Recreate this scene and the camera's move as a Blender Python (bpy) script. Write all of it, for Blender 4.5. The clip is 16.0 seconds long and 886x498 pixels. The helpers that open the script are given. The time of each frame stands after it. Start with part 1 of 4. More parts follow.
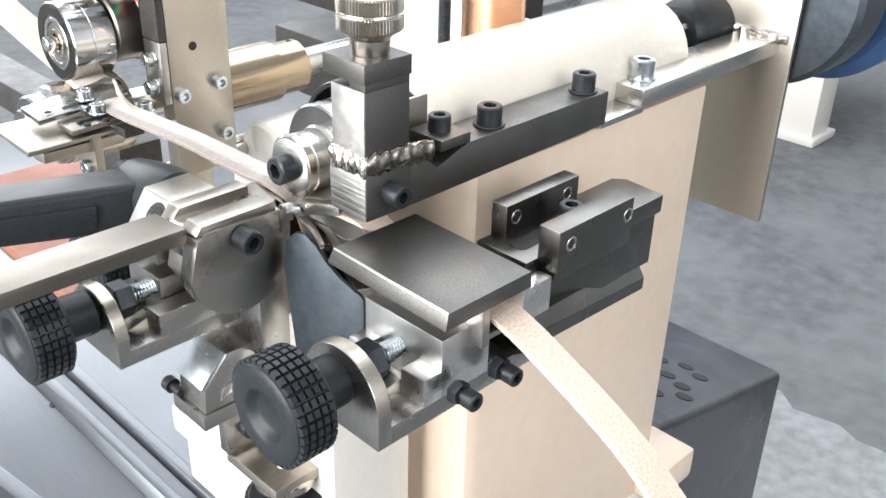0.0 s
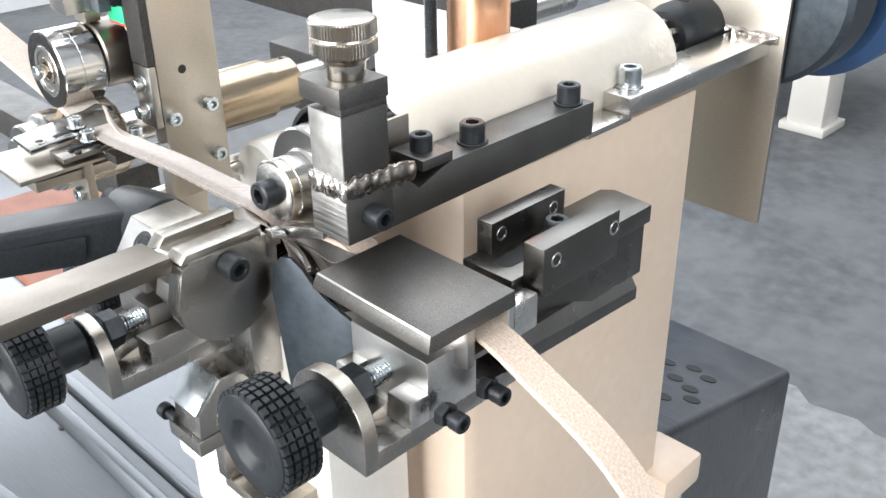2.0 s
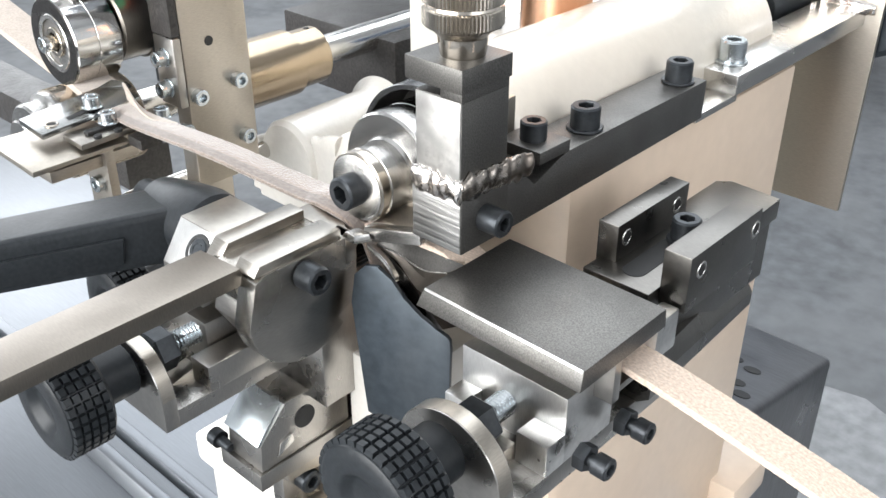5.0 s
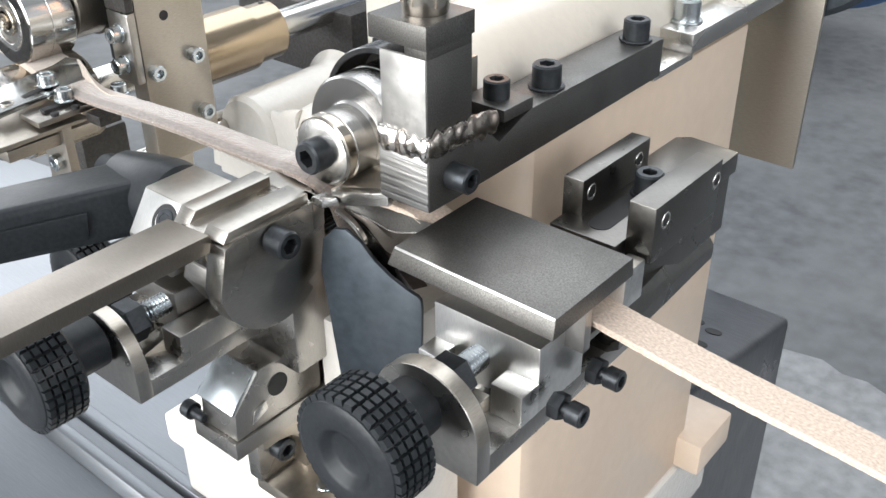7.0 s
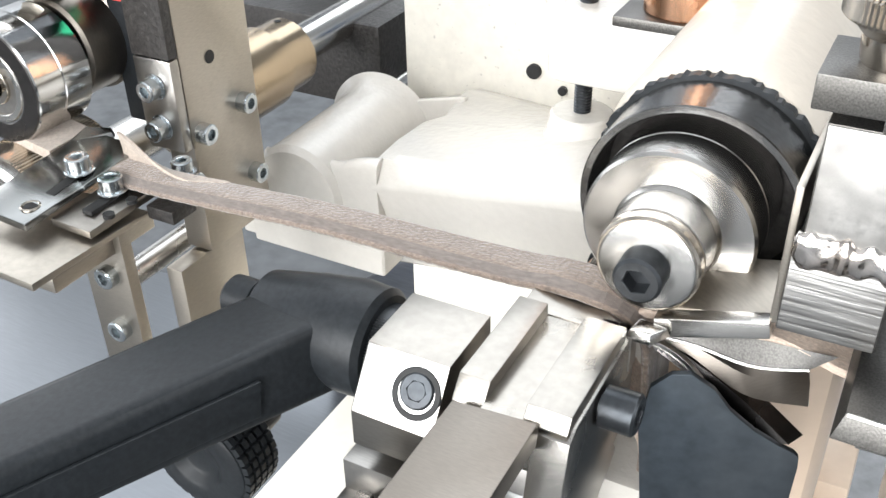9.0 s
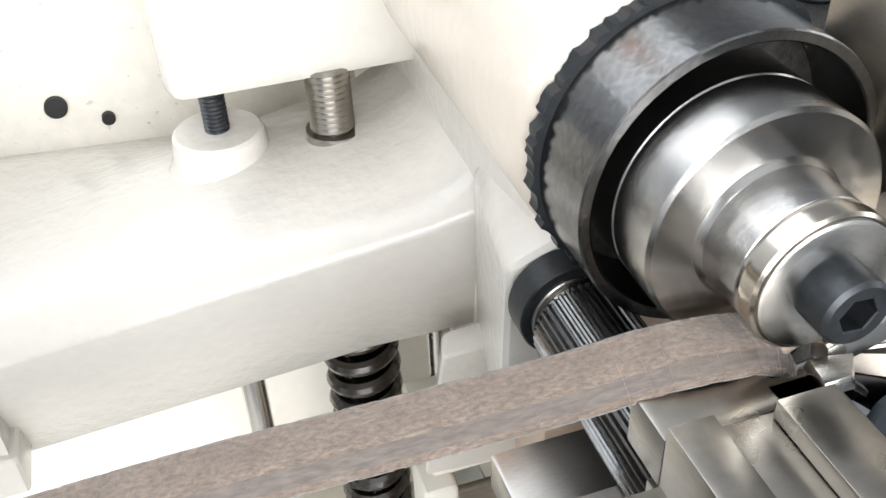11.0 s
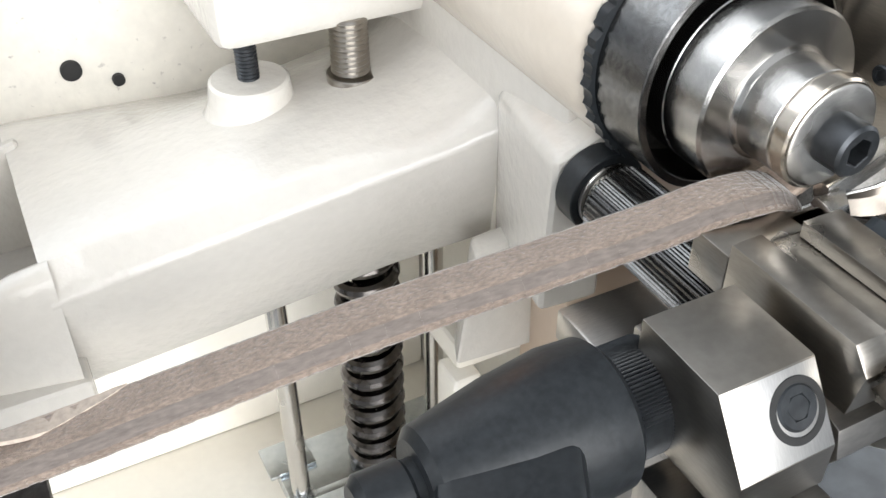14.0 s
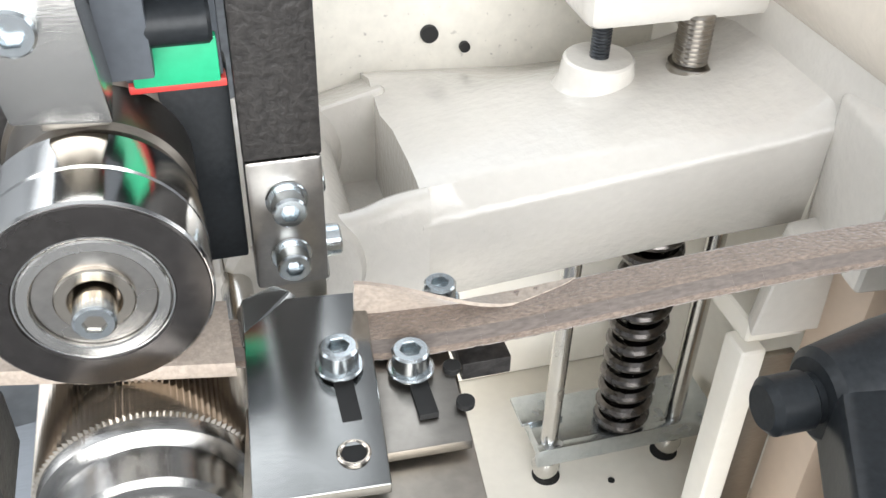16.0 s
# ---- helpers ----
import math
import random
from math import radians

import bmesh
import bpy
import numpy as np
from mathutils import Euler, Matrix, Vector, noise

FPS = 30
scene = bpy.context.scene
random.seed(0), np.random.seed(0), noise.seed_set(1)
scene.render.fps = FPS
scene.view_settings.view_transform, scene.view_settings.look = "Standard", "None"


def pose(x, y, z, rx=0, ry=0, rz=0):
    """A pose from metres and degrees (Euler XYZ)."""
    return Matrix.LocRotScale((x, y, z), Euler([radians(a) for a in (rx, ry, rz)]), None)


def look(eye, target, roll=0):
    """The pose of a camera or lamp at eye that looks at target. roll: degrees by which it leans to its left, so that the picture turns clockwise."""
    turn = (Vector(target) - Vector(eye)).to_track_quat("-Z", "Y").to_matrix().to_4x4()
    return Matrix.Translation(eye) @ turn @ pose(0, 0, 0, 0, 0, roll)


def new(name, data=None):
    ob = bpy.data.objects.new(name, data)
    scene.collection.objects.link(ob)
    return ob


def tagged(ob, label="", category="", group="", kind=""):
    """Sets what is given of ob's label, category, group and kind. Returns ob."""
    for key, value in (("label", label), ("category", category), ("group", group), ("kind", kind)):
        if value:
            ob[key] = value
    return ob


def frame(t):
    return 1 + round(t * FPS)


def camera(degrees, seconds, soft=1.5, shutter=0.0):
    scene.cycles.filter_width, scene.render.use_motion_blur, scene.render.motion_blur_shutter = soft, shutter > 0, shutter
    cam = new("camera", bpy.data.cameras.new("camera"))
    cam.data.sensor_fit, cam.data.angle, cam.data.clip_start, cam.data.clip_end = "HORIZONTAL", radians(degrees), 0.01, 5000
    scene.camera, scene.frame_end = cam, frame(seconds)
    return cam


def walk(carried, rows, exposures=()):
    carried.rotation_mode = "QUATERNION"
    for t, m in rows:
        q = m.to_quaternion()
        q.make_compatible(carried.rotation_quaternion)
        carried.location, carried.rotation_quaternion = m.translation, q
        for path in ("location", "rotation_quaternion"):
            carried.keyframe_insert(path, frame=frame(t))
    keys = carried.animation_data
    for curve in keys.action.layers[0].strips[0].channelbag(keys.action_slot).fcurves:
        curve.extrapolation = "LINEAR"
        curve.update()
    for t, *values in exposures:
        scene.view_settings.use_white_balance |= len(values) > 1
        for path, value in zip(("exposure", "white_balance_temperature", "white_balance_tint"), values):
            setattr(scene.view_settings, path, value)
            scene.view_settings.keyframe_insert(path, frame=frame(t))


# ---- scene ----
cam = camera(49.2, 16.0)
PATH = [
    (0, (0.2953, -0.2541, 0.1978), (0.1113, -0.0649, 0.0550), 1.63),
    (0.5, (0.2934, -0.2530, 0.2000), (0.1098, -0.0637, 0.0570), 1.67),
    (1, (0.2920, -0.2514, 0.2020), (0.1080, -0.0620, 0.0596), 1.65),
    (1.5, (0.2910, -0.2499, 0.2024), (0.1058, -0.0616, 0.0602), 1.28),
    (2, (0.3015, -0.2397, 0.2043), (0.1138, -0.0539, 0.0620), -0.90),
    (2.5, (0.2935, -0.2267, 0.2002), (0.1061, -0.0413, 0.0572), -1.63),
    (3, (0.2838, -0.2099, 0.1985), (0.0975, -0.0247, 0.0537), -0.77),
    (3.5, (0.2543, -0.2306, 0.1989), (0.0644, -0.0488, 0.0544), 0.24),
    (6, (0.2054, -0.2402, 0.1783), (0.0392, -0.0444, 0.0234), -0.33),
    (6.5, (0.2162, -0.2459, 0.1806), (0.0509, -0.0496, 0.0253), -0.48),
    (7, (0.2106, -0.2439, 0.1790), (0.0458, -0.0470, 0.0239), -0.55),
    (7.5, (0.1915, -0.2387, 0.1778), (0.0274, -0.0410, 0.0229), -0.33),
    (8, (0.1500, -0.2324, 0.1695), (-0.0123, -0.0331, 0.0147), 0.11),
    (10.5, (-0.1726, -0.1475, 0.1425), (-0.1509, 0.0896, -0.0399), -3.28),
    (11, (-0.1701, -0.1049, 0.1212), (-0.1005, 0.1239, -0.0600), -2.56),
    (11.5, (-0.1803, -0.1094, 0.1262), (-0.0785, 0.1001, -0.0627), -2.82),
    (12, (-0.1852, -0.1233, 0.1232), (-0.0722, 0.0812, -0.0650), -3.05),
    (12.5, (-0.1943, -0.1267, 0.1214), (-0.0766, 0.0781, -0.0634), -2.69),
    (13, (-0.2011, -0.1272, 0.1226), (-0.0825, 0.0777, -0.0617), -2.04),
    (13.5, (-0.2166, -0.1308, 0.1264), (-0.1019, 0.0758, -0.0584), -1.24),
    (14, (-0.2468, -0.1368, 0.1339), (-0.1385, 0.0734, -0.0508), -0.18),
    (14.5, (-0.2710, -0.1461, 0.1395), (-0.1719, 0.0689, -0.0448), 0.07),
    (15, (-0.2934, -0.1548, 0.1463), (-0.2057, 0.0651, -0.0379), 0.16),
    (15.5, (-0.3179, -0.1595, 0.1458), (-0.2412, 0.0655, -0.0373), 0.88),
    (16, (-0.3354, -0.1588, 0.1456), (-0.2679, 0.0695, -0.0370), 1.79),
]
walk(cam, [(t, look(e, g, r)) for t, e, g, r in PATH],
     [(0.0, 0.03), (0.5, -0.06), (1.5, -0.1), (2.5, -0.17), (3.5, 0.05), (6.0, -0.37), (8.0, -0.4), (9.5, -0.6), (10.5, -1.05), (11.0, -0.56), (12.5, -0.5), (14.0, -0.64), (15.0, -0.7), (16.0, -0.7)])

# ---- light ----
world = bpy.data.worlds.new("hall_daylight")
scene.world = world
world.use_nodes = True
wn = world.node_tree.nodes
sky = wn.new("ShaderNodeTexSky")
sky.sky_type, sky.sun_disc = 'NISHITA', False
sky.sun_elevation, sky.sun_rotation = radians(40), radians(200)
world.node_tree.links.new(sky.outputs[0], wn["Background"].inputs[0])
wn["Background"].inputs[1].default_value = 0.12


def area_lamp(name, eye, target, sx, sy, watts, colour=(1, 1, 1)):
    lamp = bpy.data.lights.new(name, "AREA")
    lamp.shape, lamp.size, lamp.size_y, lamp.energy, lamp.color = "RECTANGLE", sx, sy, watts, colour
    ob = new(name, lamp)
    ob.matrix_world = look(eye, target)
    return ob


# daylight through the hall's window openings; the east lamp is an added fill
area_lamp("window_light_front", (-0.6, -2.9, 0.85), (-0.6, 0, 0.6), 3.4, 2.5, 370, (0.97, 0.985, 1.0))
area_lamp("window_light_side", (-3.9, 0.8, 1.2), (0, 0.8, 0.9), 3.0, 1.8, 100, (0.96, 0.98, 1.0))
area_lamp("skylight_light", (-1.8, 3.4, 2.85), (-1.8, 3.4, 0), 4.2, 5.4, 300, (0.93, 0.97, 1.0))
area_lamp("fill_light_east", (3.3, -0.2, 1.2), (0, 0, 0.5), 2.6, 1.7, 75, (0.97, 0.985, 1.0))

# ---- materials ----


def material(name, colour, rough=0.5, metal=0.0, grain=0.0, scale=60.0, stain=0.0, stain_scale=9.0, bump=0.0,
             stretch=(1, 1, 1), second=None, coat=0.0, rough_var=0.12, uv=False):
    mat = bpy.data.materials.new(name)
    mat.use_nodes = True
    nt = mat.node_tree
    nodes, link = nt.nodes, nt.links.new
    bsdf = nodes["Principled BSDF"]
    bsdf.inputs["Roughness"].default_value = rough
    bsdf.inputs["Metallic"].default_value = metal
    bsdf.inputs["Coat Weight"].default_value = coat
    bsdf.inputs["Coat Roughness"].default_value = 0.25
    tc = nodes.new("ShaderNodeTexCoord")
    mp = nodes.new("ShaderNodeMapping")
    mp.inputs["Scale"].default_value = stretch
    link(tc.outputs["UV" if uv else "Object"], mp.inputs["Vector"])
    fine = nodes.new("ShaderNodeTexNoise")
    fine.inputs["Scale"].default_value, fine.inputs["Detail"].default_value = scale, 5
    link(mp.outputs[0], fine.inputs["Vector"])
    big = nodes.new("ShaderNodeTexNoise")
    big.inputs["Scale"].default_value, big.inputs["Detail"].default_value = stain_scale, 4
    link(tc.outputs["UV" if uv else "Object"], big.inputs["Vector"])
    dark = tuple(c * (1 - grain) for c in colour) + (1,)
    light = tuple(min(1, c * (1 + grain)) for c in colour) + (1,)
    ramp = nodes.new("ShaderNodeValToRGB")
    ramp.color_ramp.elements[0].position, ramp.color_ramp.elements[1].position = 0.32, 0.68
    ramp.color_ramp.elements[0].color, ramp.color_ramp.elements[1].color = dark, light
    link(fine.outputs[0], ramp.inputs[0])
    mix = nodes.new("ShaderNodeMix")
    mix.data_type = 'RGBA'
    sramp = nodes.new("ShaderNodeValToRGB")
    sramp.color_ramp.elements[0].position, sramp.color_ramp.elements[1].position = 0.42, 0.72
    sramp.color_ramp.elements[0].color, sramp.color_ramp.elements[1].color = (0, 0, 0, 1), (stain, stain, stain, 1)
    link(big.outputs[0], sramp.inputs[0])
    link(sramp.outputs[0], mix.inputs[0])
    link(ramp.outputs[0], mix.inputs[6])
    mix.inputs[7].default_value = (*(second or tuple(c * 0.55 for c in colour)), 1)
    link(mix.outputs[2], bsdf.inputs["Base Color"])
    rr = nodes.new("ShaderNodeMapRange")
    rr.inputs["To Min"].default_value, rr.inputs["To Max"].default_value = max(0.03, rough - rough_var), min(1, rough + rough_var)
    link(big.outputs[0], rr.inputs[0])
    link(rr.outputs[0], bsdf.inputs["Roughness"])
    if bump:
        bp = nodes.new("ShaderNodeBump")
        bp.inputs["Strength"].default_value, bp.inputs["Distance"].default_value = bump, 0.0006
        link(fine.outputs[0], bp.inputs["Height"])
        link(bp.outputs[0], bsdf.inputs["Normal"])
    return mat


M = {}
M["bracket"] = material("oiled_ground_steel", (0.17, 0.162, 0.15), 0.30, 1.0, 0.12, 380, 0.5, 30, 0.05, (1, 6, 1), (0.11, 0.105, 0.098))
M["shell"] = material("specked_grey_steel", (0.185, 0.185, 0.185), 0.22, 1.0, 0.14, 500, 0.5, 60, 0.15, (1, 1, 1), (0.15, 0.135, 0.12))
M["chrome"] = material("polished_roller_steel", (0.66, 0.655, 0.645), 0.11, 1.0, 0.04, 300, 0.25, 30, 0.03, (0.4, 30, 0.4), (0.55, 0.54, 0.53), rough_var=0.04)
M["spun"] = material("turned_end_face", (0.6, 0.585, 0.56), 0.24, 1.0, 0.06, 300, 0.3, 40, 0.05, (1, 1, 1), (0.5, 0.48, 0.455))
M["faced"] = material("face_turned_steel", (0.36, 0.345, 0.32), 0.30, 1.0, 0.06, 300, 0.3, 25, 0.03, (1, 1, 6), (0.29, 0.275, 0.255))
M["dark"] = material("blackened_steel", (0.135, 0.13, 0.122), 0.40, 0.9, 0.30, 1700, 0.5, 40, 0.12, (1, 1, 1), (0.09, 0.085, 0.08))
M["gun"] = material("ground_gunmetal", (0.43, 0.412, 0.388), 0.29, 1.0, 0.08, 320, 0.4, 25, 0.04, (1, 8, 1), (0.33, 0.312, 0.29))
M["steel"] = material("bright_ground_steel", (0.62, 0.605, 0.58), 0.24, 1.0, 0.08, 420, 0.3, 22, 0.05, (1, 1, 8), (0.45, 0.43, 0.40))
M["dull"] = material("dull_hot_rolled_steel", (0.235, 0.21, 0.182), 0.36, 1.0, 0.08, 400, 0.5, 30, 0.03, (1, 6, 1), (0.18, 0.158, 0.135))
M["brushed"] = material("coarse_filed_steel", (0.44, 0.43, 0.415), 0.38, 1.0, 0.55, 30, 0.3, 60, 0.9, (0.6, 0.6, 14), (0.3, 0.29, 0.28))
# specular glare on the clamp block is put into these paler patches
M["patchy"] = material("glare_patched_steel", (0.58, 0.565, 0.54), 0.44, 1.0, 0.2, 300, 0.8, 75, 0.12, (1, 1, 1), (0.16, 0.155, 0.15))
M["scale"] = material("weld_scale", (0.26, 0.235, 0.21), 0.28, 1.0, 0.4, 160, 0.5, 60, 0.5, (1, 1, 1), (0.16, 0.11, 0.075))
M["turned"] = material("turned_steel", (0.46, 0.45, 0.435), 0.2, 1.0, 0.08, 300, 0.25, 30, 0.10, (0.4, 30, 0.4), (0.5, 0.48, 0.45))
M["nickel"] = material("warm_nickel_plate", (0.56, 0.51, 0.445), 0.20, 1.0, 0.05, 200, 0.3, 18, 0.03, (1, 1, 1), (0.46, 0.41, 0.35))
M["plate"] = material("brushed_plate", (0.46, 0.42, 0.365), 0.36, 1.0, 0.08, 300, 0.3, 14, 0.05, (1, 1, 10), (0.40, 0.36, 0.31))
M["zinc"] = material("zinc_plated_screw", (0.58, 0.62, 0.64), 0.24, 1.0, 0.06, 300, 0.3, 60)
M["bolt"] = material("black_oxide_screw", (0.045, 0.05, 0.055), 0.36, 0.75, 0.2, 400, 0.4, 80, 0.05, (1, 1, 1), (0.09, 0.09, 0.095))
M["black"] = material("black_plastic", (0.016, 0.0185, 0.021), 0.38, 0.0, 0.25, 500, 0.5, 40, 0.10, (1, 1, 1), (0.02, 0.022, 0.024))
M["black"].node_tree.nodes["Principled BSDF"].inputs["Specular IOR Level"].default_value = 0.26
M["guard"] = material("blued_sheet_steel", (0.07, 0.085, 0.10), 0.40, 0.8, 0.15, 200, 0.5, 25, 0.04, (1, 1, 1), (0.11, 0.12, 0.13))
M["cream"] = material("cream_enamel", (0.63, 0.60, 0.55), 0.22, 0.0, 0.02, 210, 0.22, 11, 0.8, (1, 1, 1), (0.56, 0.515, 0.45), 0.5, rough_var=0.05)
# arm's cream, its lit white and warm beige sides averaged into one colour
M["arm"] = material("warm_lit_enamel", (0.64, 0.58, 0.50), 0.24, 0.0, 0.02, 210, 0.3, 9, 0.5, (1, 1, 1), (0.58, 0.49, 0.40), 0.4, rough_var=0.05)
# cream enamel made paler: daylight in the cavity is put into its colour
M["inner"] = material("lit_cavity_enamel", (0.80, 0.765, 0.69), 0.42, 0.0, 0.02, 160, 0.4, 14, 0.2, (1, 1, 1), (0.72, 0.655, 0.55), 0.2)
M["pitted"] = material("pitted_cream_enamel", (0.70, 0.665, 0.59), 0.40, 0.0, 0.05, 150, 0.8, 240, 0.35, (1, 1, 1), (0.34, 0.31, 0.28), 0.2)
# the same cream paint on the column, its warm shade put into the colour
M["tan"] = material("warm_shade_enamel", (0.64, 0.51, 0.395), 0.38, 0.0, 0.03, 120, 0.35, 10, 0.08, (1, 1, 1), (0.56, 0.42, 0.31), 0.3)
M["bronze"] = material("bronze_sleeve", (0.44, 0.35, 0.25), 0.22, 1.0, 0.06, 200, 0.3, 20, 0.05, (0.5, 10, 0.5), (0.44, 0.34, 0.24))
M["copper"] = material("copper_column", (0.66, 0.38, 0.24), 0.25, 1.0, 0.06, 200, 0.3, 20, 0.04, (6, 6, 0.5), (0.5, 0.28, 0.17))
M["leather"] = material("pale_leather_grain", (0.60, 0.485, 0.395), 0.7, 0.0, 0.2, 1100, 0.7, 800, 0.5, (0.6, 1, 1), (0.45, 0.33, 0.25), uv=True)
M["flesh"] = material("brown_leather_fibre", (0.225, 0.172, 0.136), 0.66, 0.0, 0.34, 1000, 0.55, 150, 1.0, (0.6, 1, 1), (0.14, 0.104, 0.08), uv=True)
M["pale"] = material("pale_leather_inside", (0.43, 0.36, 0.30), 0.8, 0.0, 0.16, 700, 0.4, 90, 0.5, (1, 1, 1), (0.34, 0.275, 0.225))
# folded grain edge; its shade away from the light is put into the grey
M["grain"] = material("shaded_leather_edge", (0.165, 0.137, 0.12), 0.42, 0.0, 0.25, 700, 0.4, 120, 0.5, (0.4, 1, 1), (0.13, 0.106, 0.092), uv=True)
M["weld"] = material("weld_bead", (0.68, 0.65, 0.62), 0.16, 1.0, 0.12, 200, 0.5, 60, 0.25, (1, 1, 1), (0.5, 0.36, 0.26))
M["inox"] = material("stainless_sheet", (0.19, 0.2, 0.213), 0.33, 1.0, 0.05, 60, 0.5, 5, 0.02, (1, 14, 1), (0.16, 0.167, 0.178))
M["bright"] = material("bright_milled_steel", (0.74, 0.73, 0.71), 0.31, 1.0, 0.08, 400, 0.4, 40, 0.05, (8, 1, 1), (0.5, 0.485, 0.47))
M["polished"] = material("polished_guide_plate", (0.30, 0.302, 0.296), 0.17, 1.0, 0.04, 300, 0.4, 30, 0.015, (1, 8, 1), (0.16, 0.165, 0.16))
M["concrete"] = material("worn_concrete", (0.082, 0.087, 0.092), 0.58, 0.0, 0.28, 26, 0.85, 3.2, 0.18, (1, 1, 1), (0.145, 0.15, 0.154))
M["mid"] = material("milled_steel", (0.37, 0.345, 0.31), 0.30, 1.0, 0.07, 300, 0.4, 20, 0.06, (1, 1, 6), (0.24, 0.225, 0.21))
M["scuffed"] = material("scuffed_sheet_metal", (0.07, 0.073, 0.08), 0.36, 0.7, 0.3, 50, 0.9, 9, 0.3, (1, 5, 1), (0.15, 0.155, 0.165), rough_var=0.25)
M["wall"] = material("hall_wall_paint", (0.66, 0.67, 0.68), 0.7, 0.0, 0.03, 8, 0.3, 1.5)
M["green"] = material("green_plastic", (0.02, 0.42, 0.20), 0.45, 0.0, 0.06, 300, 0.2, 40)
M["red"] = material("red_plastic", (0.62, 0.06, 0.05), 0.45, 0.0, 0.06, 300, 0.2, 40)
M["slate"] = material("grey_plastic", (0.09, 0.10, 0.115), 0.5, 0.0, 0.1, 300, 0.2, 40)
M["blue"] = material("blue_motor_enamel", (0.03, 0.075, 0.17), 0.4, 0.0, 0.08, 60, 0.3, 12)
M["rust"] = material("red_oxide_paint", (0.25, 0.095, 0.06), 0.6, 0.0, 0.08, 60, 0.4, 12)
M["hole"] = material("dark_bore", (0.02, 0.02, 0.02), 0.6, 0.3, 0.1, 200)
M["blackmetal"] = material("crackle_black_enamel", (0.035, 0.032, 0.03), 0.42, 0.2, 0.4, 420, 0.3, 50, 0.8)
M["spring"] = material("oiled_spring_steel", (0.13, 0.12, 0.115), 0.25, 1.0, 0.15, 300, 0.3, 40)

for node in M["pitted"].node_tree.nodes:
    if node.type == 'VALTORGB' and node.color_ramp.elements[0].position > 0.4:
        node.color_ramp.elements[0].position, node.color_ramp.elements[1].position = 0.65, 0.74
# turning marks run round the faces, so their gloss spreads across them
for key, across in (("faced", 'X'), ("spun", 'Y')):
    tree = M[key].node_tree
    tangent = tree.nodes.new("ShaderNodeTangent")
    tangent.direction_type, tangent.axis = 'RADIAL', across
    tree.links.new(tangent.outputs[0], tree.nodes["Principled BSDF"].inputs["Tangent"])
    tree.nodes["Principled BSDF"].inputs["Anisotropic"].default_value = 0.7
# raised fibres catch light from the side
for key, weight in (("flesh", 1.0), ("grain", 0.7), ("pale", 0.5), ("leather", 0.25)):
    M[key].node_tree.nodes["Principled BSDF"].inputs["Sheen Weight"].default_value = weight
    M[key].node_tree.nodes["Principled BSDF"].inputs["Sheen Roughness"].default_value = 0.4

# ---- mesh builders, in millimetres ----
K = 0.001


def mesh_object(name, bm, mat, parent=None, label="", smooth=30):
    me = bpy.data.meshes.new(name)
    bmesh.ops.recalc_face_normals(bm, faces=bm.faces)
    bm.to_mesh(me)
    bm.free()
    me.materials.append(M[mat] if isinstance(mat, str) else mat)
    if smooth:
        me.set_sharp_from_angle(angle=radians(smooth))
    ob = new(name, me)
    if parent:
        ob.parent = parent
    if label:
        ob["label"] = label
    return ob


def part(name, bm, mat, parent, label=""):
    return mesh_object(name, bm, mat, parent, label)


def thing(name, label, category, group="", at=(0, 0, 0)):
    ob = new(name)
    ob.empty_display_size = 0.01
    ob.location = [v * K for v in at]
    return tagged(ob, label, category, group)


def structure(name, bm, mat, label=""):
    return tagged(mesh_object(name, bm, mat), label, "", "", "structure")


def turn_to(axis):
    return {"x": Matrix.Rotation(radians(90), 4, 'Y'), "y": Matrix.Rotation(radians(-90), 4, 'X'), "z": Matrix.Identity(4)}[axis]


def box(x0, x1, y0, y1, z0, z1, bevel=0.5, bm=None, segs=2, m=None):
    """A bevelled block between two corners."""
    bm2 = bmesh.new()
    bmesh.ops.create_cube(bm2, size=1)
    s = Matrix.Translation(((x0 + x1) / 2 * K, (y0 + y1) / 2 * K, (z0 + z1) / 2 * K)) @ Matrix.Diagonal(
        (abs(x1 - x0) * K, abs(y1 - y0) * K, abs(z1 - z0) * K, 1))
    bmesh.ops.transform(bm2, matrix=s, verts=bm2.verts)
    if bevel:
        round_edges(bm2, list(bm2.edges), bevel, segs)
    if m is not None:
        bmesh.ops.transform(bm2, matrix=m, verts=bm2.verts)
    return joined(bm, bm2)


def round_edges(bm, edges, bevel, segs):
    """Bevel the edges; only the new rounded strips shade smoothly, the flats stay flat."""
    bm.normal_update()
    flats = [f.normal.copy() for f in bm.faces if not f.smooth]
    bmesh.ops.bevel(bm, geom=edges, offset=bevel * K, segments=segs, profile=0.6, affect='EDGES')
    bm.normal_update()
    for f in bm.faces:
        f.smooth = not any(f.normal.dot(n) > 0.9999 for n in flats)


def joined(bm, bm2):
    if bm is None:
        return bm2
    me = bpy.data.meshes.new("tmp")
    bm2.to_mesh(me)
    bm2.free()
    bm.from_mesh(me)
    bpy.data.meshes.remove(me)
    return bm


